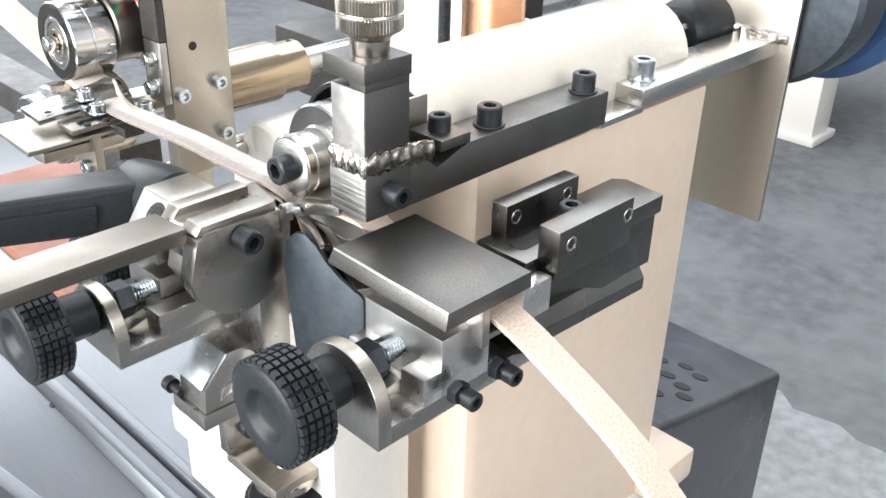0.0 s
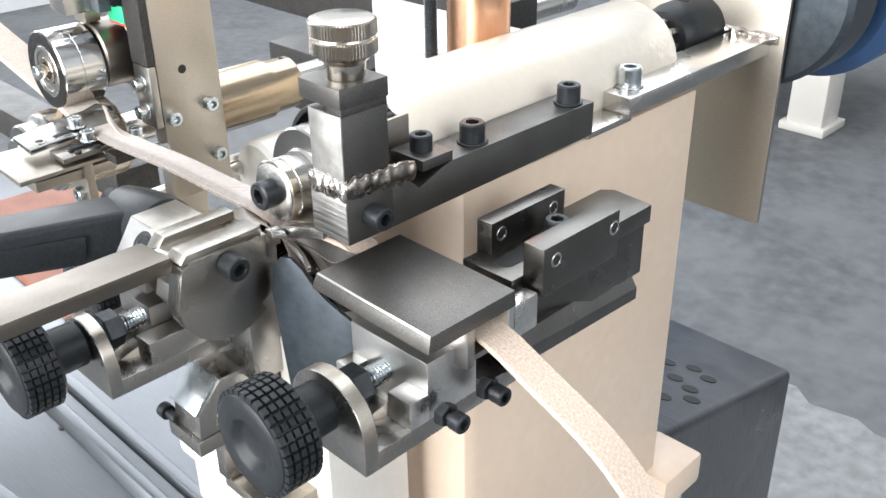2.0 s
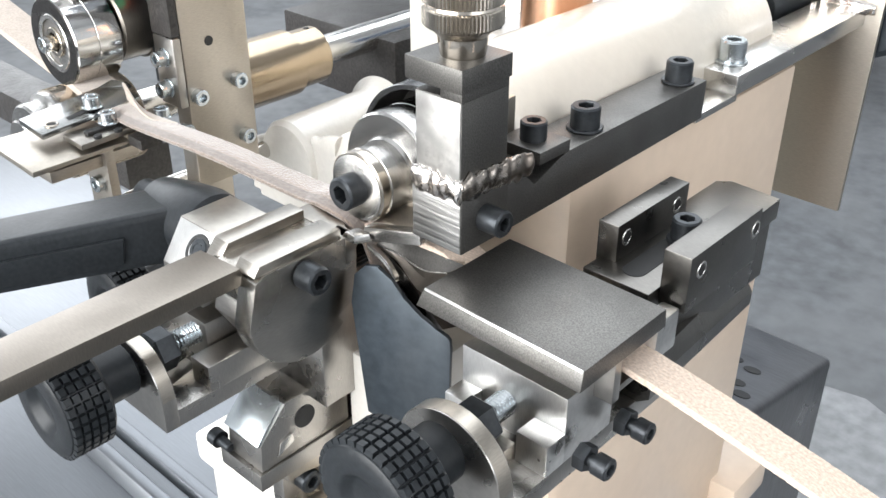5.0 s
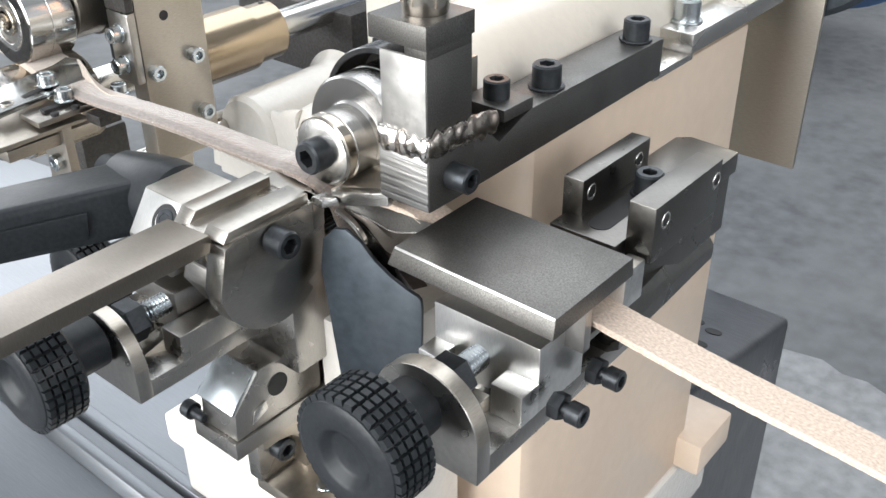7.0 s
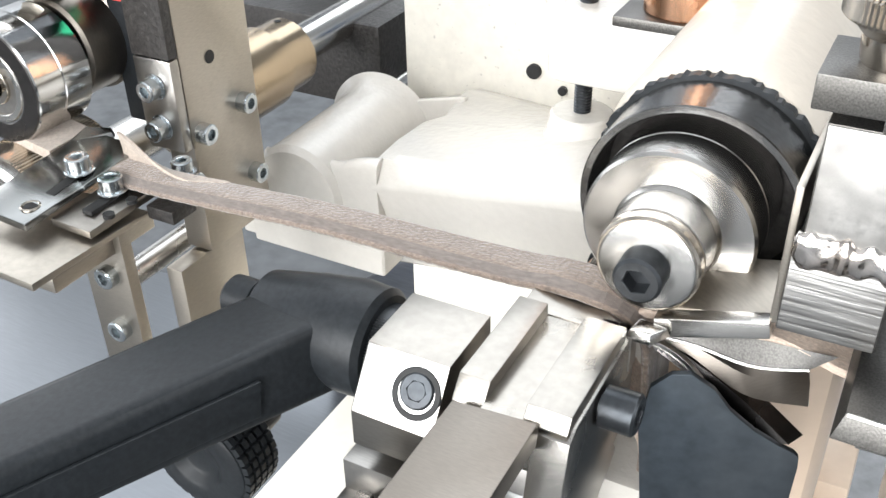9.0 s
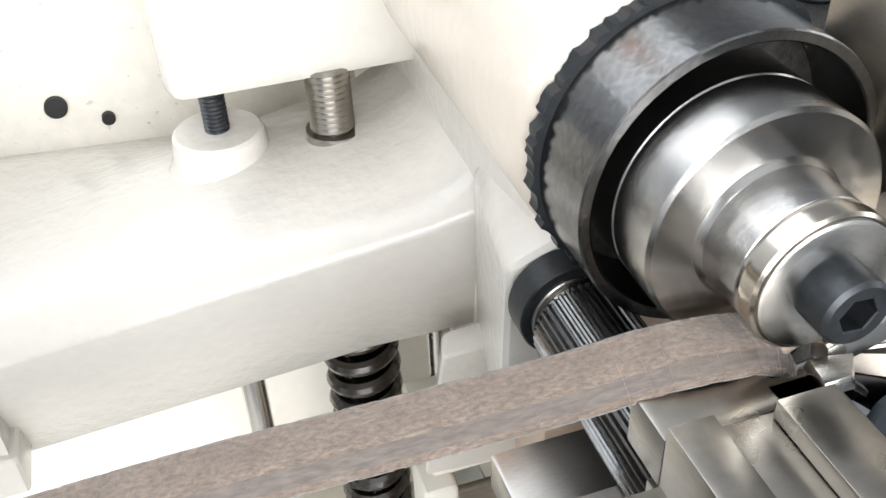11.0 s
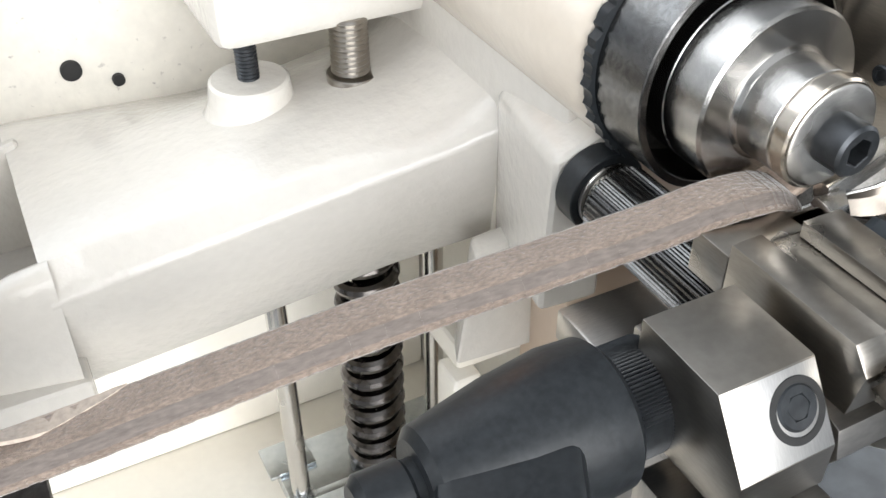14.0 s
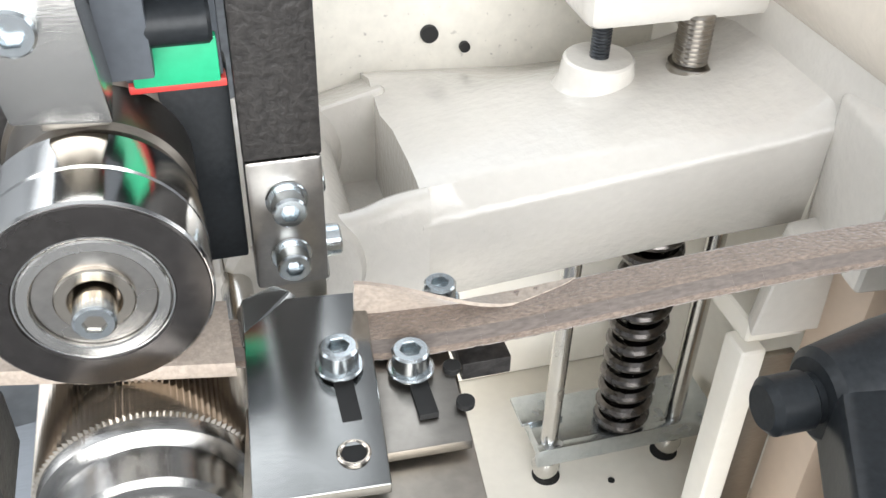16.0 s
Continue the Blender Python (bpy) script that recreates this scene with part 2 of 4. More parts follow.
def lathe(profile, axis="z", at=(0, 0, 0), steps=48, bm=None, m=None):
    """A body of revolution: profile of (radius, height) along the axis, closed at zero radii."""
    bm2 = bmesh.new()
    rings = []
    for r, h in profile:
        if r <= 0.0001:
            rings.append([bm2.verts.new((0, 0, h * K))])
        else:
            rings.append([bm2.verts.new((r * K * math.cos(2 * math.pi * i / steps), r * K * math.sin(2 * math.pi * i / steps), h * K))
                          for i in range(steps)])
    for a, b in zip(rings, rings[1:]):
        for i in range(steps):
            j = (i + 1) % steps
            if len(a) == 1 and len(b) == 1:
                continue
            if len(a) == 1:
                bm2.faces.new((a[0], b[i], b[j]))
            elif len(b) == 1:
                bm2.faces.new((a[i], b[0], a[j]))
            else:
                bm2.faces.new((a[i], b[i], b[j], a[j]))
    for f in bm2.faces:
        f.smooth = True
    mm = Matrix.Translation([v * K for v in at]) @ turn_to(axis)
    if m is not None:
        mm = m @ mm
    bmesh.ops.transform(bm2, matrix=mm, verts=bm2.verts)
    return joined(bm, bm2)


def rod(r, h0, h1, axis="z", at=(0, 0, 0), chamfer=0.5, steps=32, bm=None, m=None):
    c = min(chamfer, r * 0.5, abs(h1 - h0) * 0.4)
    return lathe([(0, h0), (r - c, h0), (r, h0 + c), (r, h1 - c), (r - c, h1), (0, h1)], axis, at, steps, bm, m)


def tube(r0, r1, h0, h1, axis="z", at=(0, 0, 0), steps=56, bm=None, m=None):
    """A pipe of inner radius r0 and outer radius r1."""
    c = 0.4
    return lathe([(r0, h0 + c), (r0 + c, h0), (r1 - c, h0), (r1, h0 + c), (r1, h1 - c), (r1 - c, h1), (r0 + c, h1), (r0, h1 - c), (r0, h0 + c)],
                 axis, at, steps, bm, m)


def prism(points, axis, h0, h1, bevel=0.4, bm=None, m=None, segs=2):
    """A flat outline pushed along an axis. Points are (u, v): x: (y, z), y: (x, z), z: (x, y)."""
    bm2 = bmesh.new()

    def place(u, v, h):
        return {"x": (h, u, v), "y": (u, h, v), "z": (u, v, h)}[axis]
    low = [bm2.verts.new([c * K for c in place(u, v, h0)]) for u, v in points]
    high = [bm2.verts.new([c * K for c in place(u, v, h1)]) for u, v in points]
    bm2.faces.new(low)
    bm2.faces.new(high[::-1])
    count = len(points)
    run = [Vector((points[(i + 1) % count][0] - points[i][0], points[(i + 1) % count][1] - points[i][1])) for i in range(count)]
    for i in range(count):
        j = (i + 1) % count
        side = bm2.faces.new((low[i], low[j], high[j], high[i]))
        side.smooth = min(run[i].angle(run[i - 1], 1), run[i].angle(run[j], 1)) < 0.35
    bmesh.ops.recalc_face_normals(bm2, faces=bm2.faces)
    if bevel:
        sharp = [e for e in bm2.edges if len(e.link_faces) == 2 and e.calc_face_angle(0) > 0.6]
        round_edges(bm2, sharp, bevel, segs)
    if m is not None:
        bmesh.ops.transform(bm2, matrix=m, verts=bm2.verts)
    return joined(bm, bm2)


def hull8(corners, bevel=1.0, bm=None, segs=2):
    """A six-sided block from its eight corners: four below, four above, in the same order."""
    bm2 = bmesh.new()
    v = [bm2.verts.new([c * K for c in p]) for p in corners]
    for f in ((0, 1, 2, 3), (7, 6, 5, 4), (0, 4, 5, 1), (1, 5, 6, 2), (2, 6, 7, 3), (3, 7, 4, 0)):
        bm2.faces.new([v[i] for i in f])
    bmesh.ops.recalc_face_normals(bm2, faces=bm2.faces)
    if bevel:
        round_edges(bm2, list(bm2.edges), bevel, segs)
    return joined(bm, bm2)


def loft(rows, bm=None):
    """A closed skin through rows of points (mm), each row one cross-section."""
    bm = bm or bmesh.new()
    V = [[bm.verts.new([c * K for c in p]) for p in row] for row in rows]
    n = len(rows[0])
    for a, b in zip(V, V[1:]):
        for i in range(n):
            j = (i + 1) % n
            bm.faces.new((a[i], a[j], b[j], b[i])).smooth = True
    bm.faces.new(V[0][::-1])
    bm.faces.new(V[-1])
    return bm


def socket_head(r, h, bm=None, m=None, steps=36):
    """A cap screw's head, top at z = h, with a hexagon socket sunk into it."""
    hexr, depth = r * 0.56, h * 0.6
    bm2 = bmesh.new()
    outer = []
    c = min(1.0, r * 0.12)
    prof = [(r, 0.0), (r, h - c), (r - c, h)]
    rings = [[bm2.verts.new((rr * K * math.cos(2 * math.pi * i / steps), rr * K * math.sin(2 * math.pi * i / steps), hh * K)) for i in range(steps)]
             for rr, hh in prof]

    def hexring(z, shrink=1.0):
        out = []
        for i in range(steps):
            a = 2 * math.pi * i / steps
            k = (a % (math.pi / 3)) - math.pi / 6
            d = hexr * math.cos(math.pi / 6) / math.cos(k) * shrink
            out.append(bm2.verts.new((d * K * math.cos(a), d * K * math.sin(a), z * K)))
        return out
    rings += [hexring(h, 1.06), hexring(h - 0.3), hexring(h - depth)]
    for a, b in zip(rings, rings[1:]):
        for i in range(steps):
            j = (i + 1) % steps
            bm2.faces.new((a[i], a[j], b[j], b[i])).smooth = True
    bm2.faces.new(rings[-1][::-1])
    bm2.faces.new(rings[0])
    if m is not None:
        bmesh.ops.transform(bm2, matrix=m, verts=bm2.verts)
    return joined(bm, bm2)


def shift(x, y, z):
    return Matrix.Translation((x * K, y * K, z * K))


DIRS = {"+z": Matrix.Identity(4), "+x": Matrix.Rotation(radians(90), 4, 'Y'), "-x": Matrix.Rotation(radians(-90), 4, 'Y'),
        "-y": Matrix.Rotation(radians(90), 4, 'X'), "+y": Matrix.Rotation(radians(-90), 4, 'X')}


def cap_screw(at, towards, r, h, mat="bolt", washer=0.0, shank=0.0, label="", turn=0.0, tilt=None):
    """A socket cap screw whose head stands on the point at and looks along towards."""
    m = shift(*at) @ (tilt if tilt is not None else DIRS[towards]) @ Matrix.Rotation(radians(turn), 4, 'Z')
    root = new("cap_screw")
    root.empty_display_size = 0.005
    root.matrix_world = m
    tagged(root, label or {"bolt": "black oxide hexagon socket cap screw", "zinc": "bright zinc hexagon socket cap screw"}[mat], "screw")
    base = washer
    part("head", socket_head(r, h, None, shift(0, 0, base)), mat, root)
    if washer:
        part("washer", tube(r * 0.6, r * 1.25, 0, washer, steps=32), "zinc" if mat == "zinc" else "bolt", root)
    if shank:
        part("shank", rod(r * 0.58, -shank, base + 0.5), mat, root)
    return root


def threaded(r, h0, h1, pitch=1.2, axis="z", at=(0, 0, 0), bm=None, m=None, steps=20):
    prof = [(0, h0)]
    n = max(2, int((h1 - h0) / pitch))
    for i in range(n):
        z = h0 + (h1 - h0) * i / n
        prof += [(r * 0.86, z), (r, z + (h1 - h0) / n * 0.5)]
    prof += [(r * 0.86, h1), (0, h1)]
    return lathe(prof, axis, at, steps, bm, m)

# ---- hall ----
FLOOR = -860
structure("floor", box(-4500, 3500, -3000, 7000, FLOOR - 120, FLOOR, 0), "concrete", "worn grey concrete workshop floor")

rng = random.Random(7)
edge = [(-420 + 40 * i, 1232 - 5.2 * i + rng.uniform(-14, 14) - (22 if i in (5, 11, 12) else 0)) for i in range(24)]
structure("floor_patch", prism(edge + [(520, 420), (-40, 700)], "z", FLOOR + 0.5, FLOOR + 5, 0), material("new_screed", (0.235, 0.24, 0.245), 0.7, 0.0, 0.2, 40, 0.5, 6, 0.2), "paler patched screed with a ragged edge")


def wall_with_opening(name, axis, at, u0, u1, z0, z1, o0, o1, oz0, oz1, thick=180):
    """A wall across axis at the given place, with one window opening."""
    bm = None
    for a, b, c, d in ((u0, o0, z0, z1), (o1, u1, z0, z1), (o0, o1, z0, oz0), (o0, o1, oz1, z1)):
        if b - a < 1 or d - c < 1:
            continue
        if axis == "y":
            bm = box(a, b, at, at + thick, c, d, 0, bm)
        else:
            bm = box(at, at + thick, a, b, c, d, 0, bm)
    return structure(name, bm, "wall", "pale painted workshop wall with a window opening")


wall_with_opening("wall_south", "y", -3200, -4500, 3500, FLOOR, 2950, -2400, 1200, -450, 2150)
wall_with_opening("wall_north", "y", 7000, -4500, 3500, FLOOR, 2950, -4500, -4500, FLOOR, FLOOR)
wall_with_opening("wall_west", "x", -4200, -3000, 7000, FLOOR, 2950, -800, 2400, 200, 2200)
# the east opening is made up, to match the added fill lamp
wall_with_opening("wall_east", "x", 3500, -3000, 7000, FLOOR, 2950, -1500, 1100, 250, 2150)
bm = None
for a, b, c, d in ((-4500, 3500, -3200, 600), (-4500, 3500, 6200, 7200), (-4500, -4000, 600, 6200), (400, 3500, 600, 6200)):
    bm = box(a, b, c, d, 2950, 3080, 0, bm)
structure("ceiling", bm, "wall", "pale workshop ceiling with a roof light opening")

# ---- machine stand ----


def machine_stand():
    th = thing("machine_stand", "bright stainless sheet stand with folded ridges and rim", "stand")
    m = shift(-330, 40, 0) @ Matrix.Rotation(radians(8), 4, 'Z') @ shift(330, -40, 0)
    part("tabletop", box(-1250, -60, -30, 420, -420, -410, 1, None, 2, m), "inox", th)
    part("front_rim", box(-1250, -60, -44, -29, -470, -402, 2, None, 2, m), "inox", th)
    part("ridge", hull8([(-1250, 30, -410), (-60, 30, -410), (-60, 52, -410), (-1250, 52, -410),
                         (-1250, 36, -398), (-60, 36, -398), (-60, 46, -398), (-1250, 46, -398)], 1.5), "inox", th)
    part("channel", hull8([(-1250, 62, -410), (-60, 62, -410), (-60, 80, -410), (-1250, 80, -410),
                           (-1250, 66, -402), (-60, 66, -402), (-60, 76, -402), (-1250, 76, -402)], 1.5), "inox", th)
    part("panel", box(-860, -80, 60, 410, FLOOR + 60, -421, 2, None, 2, m), "inox", th)
    part("rail", box(-900, -80, -20, 10, -800, -770, 2, None, 2, m), "blackmetal", th)
    for x in (-850, -100):
        for y in (0, 400):
            part("leg", box(x - 14, x + 14, y - 14, y + 14, FLOOR, -421, 2, None, 2, m), "blackmetal", th)
    for x, y in ((-519, 31), (-300, -8)):
        part("rivet", rod(4, -410, -408.6, "z", (x, y, 0), 0.3, 16), "hole", th)
    return th


machine_stand()


def side_cabinet():
    """The sheet metal hood beside the stand, with a sloped top and round vents."""
    th = thing("side_cabinet", "scuffed grey sheet metal hood with round vent holes", "cabinet")
    hood = part("body", hull8([(-420, 330, FLOOR), (-50, 330, FLOOR), (-50, 655, FLOOR), (-420, 655, FLOOR),
                        (-420, 320, -322), (-30, 320, -322), (-48, 645, -424), (-420, 645, -424)], 9, None, 5), "scuffed", th)
    for x, y in ((-78, 425), (-100, 440), (-75, 470), (-98, 480), (-118, 465), (-80, 515), (-103, 525), (-125, 510), (-60, 448)):
        z = -322 - (y - 320) * 102 / 325
        part("vent_hole", rod(8.5, -1, 0.8, "z", (0, 0, 0), 0.2, 20, None, shift(x, y, z) @ Matrix.Rotation(radians(-17.4), 4, 'X')), "hole", hood)
    return th


side_cabinet()

# ---- machine head ----


def ledge_skin():
    """The sloping cast ledge: crowned top, a lip that widens towards the pocket, a deep front face."""
    rows = []
    for i in range(19):
        x = -252 + 168 * i / 18
        front = 152 - 0.186 * (x + 250)
        rise = max(0.0, (x + 112) / 28)
        top = -46 + (x + 90) * 0.18 + 9 * rise * rise
        lip = min(-48 + (x + 90) * 0.25 + 2 * rise * rise, top - 2.0)
        back = -86 - max(0, min(5, (x + 243) * 0.07))
        foot = -90 + (x + 70) * 0.25
        under = 22 * min(1, max(0.2, (-90 - x) / 30))
        rows.append([(x, 284, back), (x, 262, back + 8), (x, 236, top - 9), (x, 210, top - 2), (x, 180, top), (x, front + 14, top - 0.6), (x, front + 8, top - 1.4),
                     (x, front + 2.2, lip + 0.7), (x, front + 0.6, lip - 0.6), (x, front, lip - 3), (x, front + under, foot - 0.78 * under + 3), (x, front + under + 3, foot - 0.78 * under), (x, 284, foot - 24)])
    return loft(rows)


def pocket_rim():
    """The worn, rounded rim that closes the pocket in front."""
    rows = []
    for i in range(15):
        u = i / 14
        x = -249 - 88 * u
        y = 157.4 - 0.186 * (x + 250) - 1.2 * u
        z = -75.4 - 6.5 * min(1, u * 3.2) ** 2 - 13 * u + 0.8 * noise.noise(Vector((x * 0.08, 3, 1)))
        w = 5.2 - 1.2 * u
        rows.append([(x, y - w + 1.6, -142), (x, y - w + 0.2, z - 12), (x, y - w + 0.8, z - 4), (x, y - w * 0.4, z - 0.8), (x, y + w * 0.3, z), (x, y + w * 0.9, z - 1.4), (x, y + w + 1, z - 5), (x, y + w + 2, -142)])
    return loft(rows)


def machine_head():
    th = thing("splitting_machine", "cream enamelled cast splitting machine with a round arm", "machine")
    corner = [(-6, 92), (-6, 297), (-44, 297), (-44, 110), (-84, 110), (-84, 80), (-18, 80), (-9.5, 83.5)]
    part("column", prism(corner, "z", -345, -3, 1.5), "tan", th)
    part("foot_flange", box(-30, 14, 285, 338, -345, -316, 4), "tan", th)
    part("plinth", box(-330, -2, 70, 345, -409, -344, 6, None, 3), "cream", th)
    part("arm", lathe([(0, 62), (30, 62), (36, 66), (38.5, 72), (38.5, 296), (36, 301), (24, 302), (0, 302)], "y", (-61, 0, 7), 72), "arm", th)
    part("saddle", hull8([(-88, 84, -62), (-8, 84, -62), (-8, 297, -62), (-88, 297, -62),
                          (-88, 84, -6), (-27, 84, -1), (-27, 297, -1), (-88, 297, -4)], 3), "cream", th)
    part("slab", box(-172, -60, 188, 300, -30, 8, 9, None, 4), "cream", th, "thick cream cast slab with rounded edges")
    mesh_object("ledge", ledge_skin(), "cream", th, "sloping cream cast ledge, glossy orange-peel enamel", 50)
    part("boss", lathe([(0, -74), (24, -70), (19.5, -63), (17.4, -58), (16.6, -52), (16.2, -50.2), (15, -49.2), (0, -49)], "z", (-157, 206, 0), 48), "cream", th)
    part("spindle_hole", rod(11, -54, -50.3, "z", (-117, 194, 0), 0.4, 40), "mid", th, "bare rim of the spindle hole")
    part("nose", hull8([(-102, 72, -92), (-78, 70, -92), (-70, 124, -98), (-90, 124, -98),
                        (-100, 72, -30), (-80, 70, -20), (-78, 132, -26), (-90, 126, -35)], 4, None, 3), "cream", th)
    part("bearing_boss", lathe([(0, 71), (12.5, 71), (13.2, 72.4), (14, 84), (0, 96)], "y", (-84, 0, -42), 48), "cream", th)
    part("rear_wall", box(-306, -44.4, 283, 300, -345, 8, 2), "pitted", th, "cream painted rear wall with a pitted, flecked surface")
    part("pocket_floor", box(-336, -246, 150, 284, -146, -128, 3, None, 3), "cream", th)
    mesh_object("pocket_rim", pocket_rim(), "cream", th, "worn rounded rim of the pocket", 50)
    part("pocket_back", hull8([(-336, 244, -142), (-246, 248, -142), (-246, 284, -142), (-336, 284, -142),
                               (-336, 246, -97), (-246, 249, -76), (-246, 284, -87), (-336, 284, -112)], 3.5, None, 3), "cream", th)
    part("lug", lathe([(0, 154), (27, 154), (30, 158), (30.5, 236), (33, 244), (38, 250), (0, 251)], "y", (-305, 0, -110), 56), "cream", th, "round cast boss in the pocket")
    part("pocket_side", hull8([(-344, 150, -142), (-332, 150, -142), (-332, 285, -142), (-344, 285, -142),
                               (-342, 152, -100), (-334, 152, -99), (-334, 285, -110), (-342, 285, -110)], 3, None, 3), "cream", th)
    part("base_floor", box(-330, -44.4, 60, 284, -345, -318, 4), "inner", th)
    for x, y in ((-163, 190), (-85, 190)):
        part("floor_hole", rod(8.5, -318.4, -317.4, "z", (x, y, 0), 0.2, 28), "hole", th)
    part("floor_hole", rod(2.2, -318.4, -317.6, "z", (-126, 176, 0), 0.1, 14), "hole", th)
    part("apron", hull8([(-117, 104, -139), (-72, 102, -141), (-60, 116, -141), (-112, 116, -139),
                         (-108, 106, -88), (-62, 104, -84), (-56, 118, -84), (-104, 118, -88)], 2.5, None, 3), "cream", th)
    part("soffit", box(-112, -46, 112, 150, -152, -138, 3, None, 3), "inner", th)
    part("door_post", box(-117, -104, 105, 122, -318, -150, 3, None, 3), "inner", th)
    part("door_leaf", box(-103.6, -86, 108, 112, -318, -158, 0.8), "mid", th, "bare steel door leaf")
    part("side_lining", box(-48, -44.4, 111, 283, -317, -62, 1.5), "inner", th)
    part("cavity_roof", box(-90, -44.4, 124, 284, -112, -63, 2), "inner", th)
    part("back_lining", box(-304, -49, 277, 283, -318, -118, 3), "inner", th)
    part("chute", box(-74, -36, 4, 62, -409, -82, 1.5), "cream", th)
    for x, z in ((-216, -67), (-197, -76)):
        part("bore", rod(4.6 if x < -200 else 2.8, 280, 283.6, "y", (x, 0, z), 0.3, 24), "hole", th)
    return th


machine_head()


def columns():
    th = thing("threaded_stud", "black threaded stud through the cream slab", "stud")
    part("thread", threaded(4.6, -50, 62, 1.6, "z", (-157, 206, 0)), "bolt", th)
    th = thing("lifting_spindle", "threaded steel spindle under a copper coloured sleeve", "spindle")
    part("thread", threaded(8, -130, -26, 2.2, "z", (-118, 194, 0), None, None, 28), "mid", th)
    part("sleeve", rod(20, 13, 140, "z", (-108, 200, 0), 0.8, 48), "copper", th, "smooth copper coloured sleeve")
    part("base_plate", box(-136, -84, 178, 228, 8, 13, 1), "dark", th)


columns()


def spring_carrier():
    th = thing("spring_carrier", "steel bracket carrying an oiled coil spring between two guide rods", "spring")
    part("crossbar", box(-171, -56, 187, 224, -298, -288, 1), "zinc", th, "zinc plated crossbar")
    part("flange", box(-173, -56, 182, 187, -300, -286, 0.6), "zinc", th)
    part("notch_plate", box(-176, -150, 204, 226, -287.6, -285, 0.4), "zinc", th)
    for x, y in ((-164, 190), (-84, 190)):
        part("guide_rod", rod(5, -318, -112, "z", (x, y, 0), 0.4), "steel", th)
        part("ball_end", lathe([(0, -318), (7, -314), (8.5, -308), (7, -302), (0, -299)], "z", (x, y, 0), 28), "steel", th)
    bm = bmesh.new()
    turns, n, rr, wire = 13.0, 22, 12.4, 4.0
    rings = []
    steps = int(turns * n)
    for i in range(steps + 1):
        a = 2 * math.pi * i / n
        z = -288 + (-130 + 288) * i / steps
        c = Vector((math.cos(a), math.sin(a), 0))
        rings.append([bm.verts.new(((-117 + c.x * (rr + wire * math.cos(b))) * K, (195 + c.y * (rr + wire * math.cos(b))) * K,
                                    (z + wire * math.sin(b)) * K)) for b in [2 * math.pi * j / 10 for j in range(10)]])
    for a, b in zip(rings, rings[1:]):
        for j in range(10):
            bm.faces.new((a[j], a[(j + 1) % 10], b[(j + 1) % 10], b[j])).smooth = True
    part("coil", bm, "spring", th, "dark oiled coil spring")
    part("core", rod(7, -288, -120, "z", (-117, 195, 0)), "spring", th)
    return th


spring_carrier()


def bell_guard():
    th = thing("bell_guard", "dark steel cup guard behind the pressing roller", "guard")
    part("shell", tube(33, 35.8, 40, 74, "y", (-61, 0, 5), 72), "shell", th, "grey steel shell with rust specks")
    part("back", rod(33.4, 60, 73, "y", (-61, 0, 5), 0.4, 56), "blackmetal", th)
    bm = bmesh.new()
    rng2 = random.Random(4)
    outer = [37.5 + rng2.uniform(-0.7, 0.8) for i in range(180)]
    rings = [[bm.verts.new(((-61 + r * math.cos(2 * math.pi * i / 180)) * K, y * K, (5 + r * math.sin(2 * math.pi * i / 180)) * K)) for i, r in enumerate(rr)]
             for rr, y in (([24] * 180, 60), (outer, 60.5), (outer, 64.5), ([24] * 180, 65))]
    for a, b in zip(rings, rings[1:] + rings[:1]):
        for i in range(180):
            j = (i + 1) % 180
            bm.faces.new((a[i], a[j], b[j], b[i]))
    part("seal", bm, "black", th, "ragged black sealing ring")
    return th


bell_guard()

# ---- rollers: built round their own axis, then set in place ----
ROLL = (-63, 0, 5.5)


def pressing_roller():
    th = thing("pressing_roller", "polished stepped steel pressing roller with a socket screw", "roller", "", ROLL)
    part("flange", lathe([(0, 24), (25.9, 24), (26.8, 24.9), (26.8, 38), (26.5, 38.3), (26.5, 38.9), (26.8, 39.2), (26.8, 58), (0, 58)], "y", (0, 0, 0), 72), "turned", th)
    part("barrel", lathe([(0, 11), (14.6, 11), (15.3, 11.6), (15.3, 19.6), (15.6, 22.4), (16.6, 23.6), (16.8, 24.2), (0, 24.4)], "y", (0, 0, 0), 72), "turned", th)
    part("end_ring", lathe([(0, 5.4), (14.9, 5.4), (15.6, 6.0), (15.6, 9.2), (15.0, 9.6), (15.0, 10.6), (15.3, 11), (0, 11)], "y", (0, 0, 0), 72), "nickel", th)
    part("end_face", lathe([(0, 4.6), (13.6, 4.6), (14.4, 5.0), (14.4, 5.4), (0, 5.5)], "y", (0, 0, 0), 72), "spun", th, "bright face with turning marks")
    part("head", socket_head(7.2, 9.0, None, shift(0, 4.8, 0) @ DIRS["-y"]), "bolt", th, "black oxide socket screw head")
    return th


def fluted_roller():
    th = thing("feed_roller", "fluted steel feed roller under the leather strip", "roller", "", (-86, 0, -40))
    bm = bmesh.new()
    n, r = 40, 12.8
    prev = []
    for y in (-2, -1, 57, 58):
        ring = []
        for i in range(n * 4):
            k = i % 4
            rr = (r if k in (0, 1) else r - 1.0) - (0.6 if y in (-2, 58) else 0)
            a = 2 * math.pi * i / (n * 4)
            ring.append(bm.verts.new((rr * K * math.cos(a), y * K, rr * K * math.sin(a))))
        if prev:
            for i in range(n * 4):
                j = (i + 1) % (n * 4)
                bm.faces.new((prev[i], prev[j], ring[j], ring[i]))
        else:
            bm.faces.new(ring)
        prev = ring
    bm.faces.new(prev)
    part("barrel", bm, "shell", th, "fluted ground steel barrel")
    part("journal", rod(9.4, 57, 80, "y"), "steel", th)
    return th


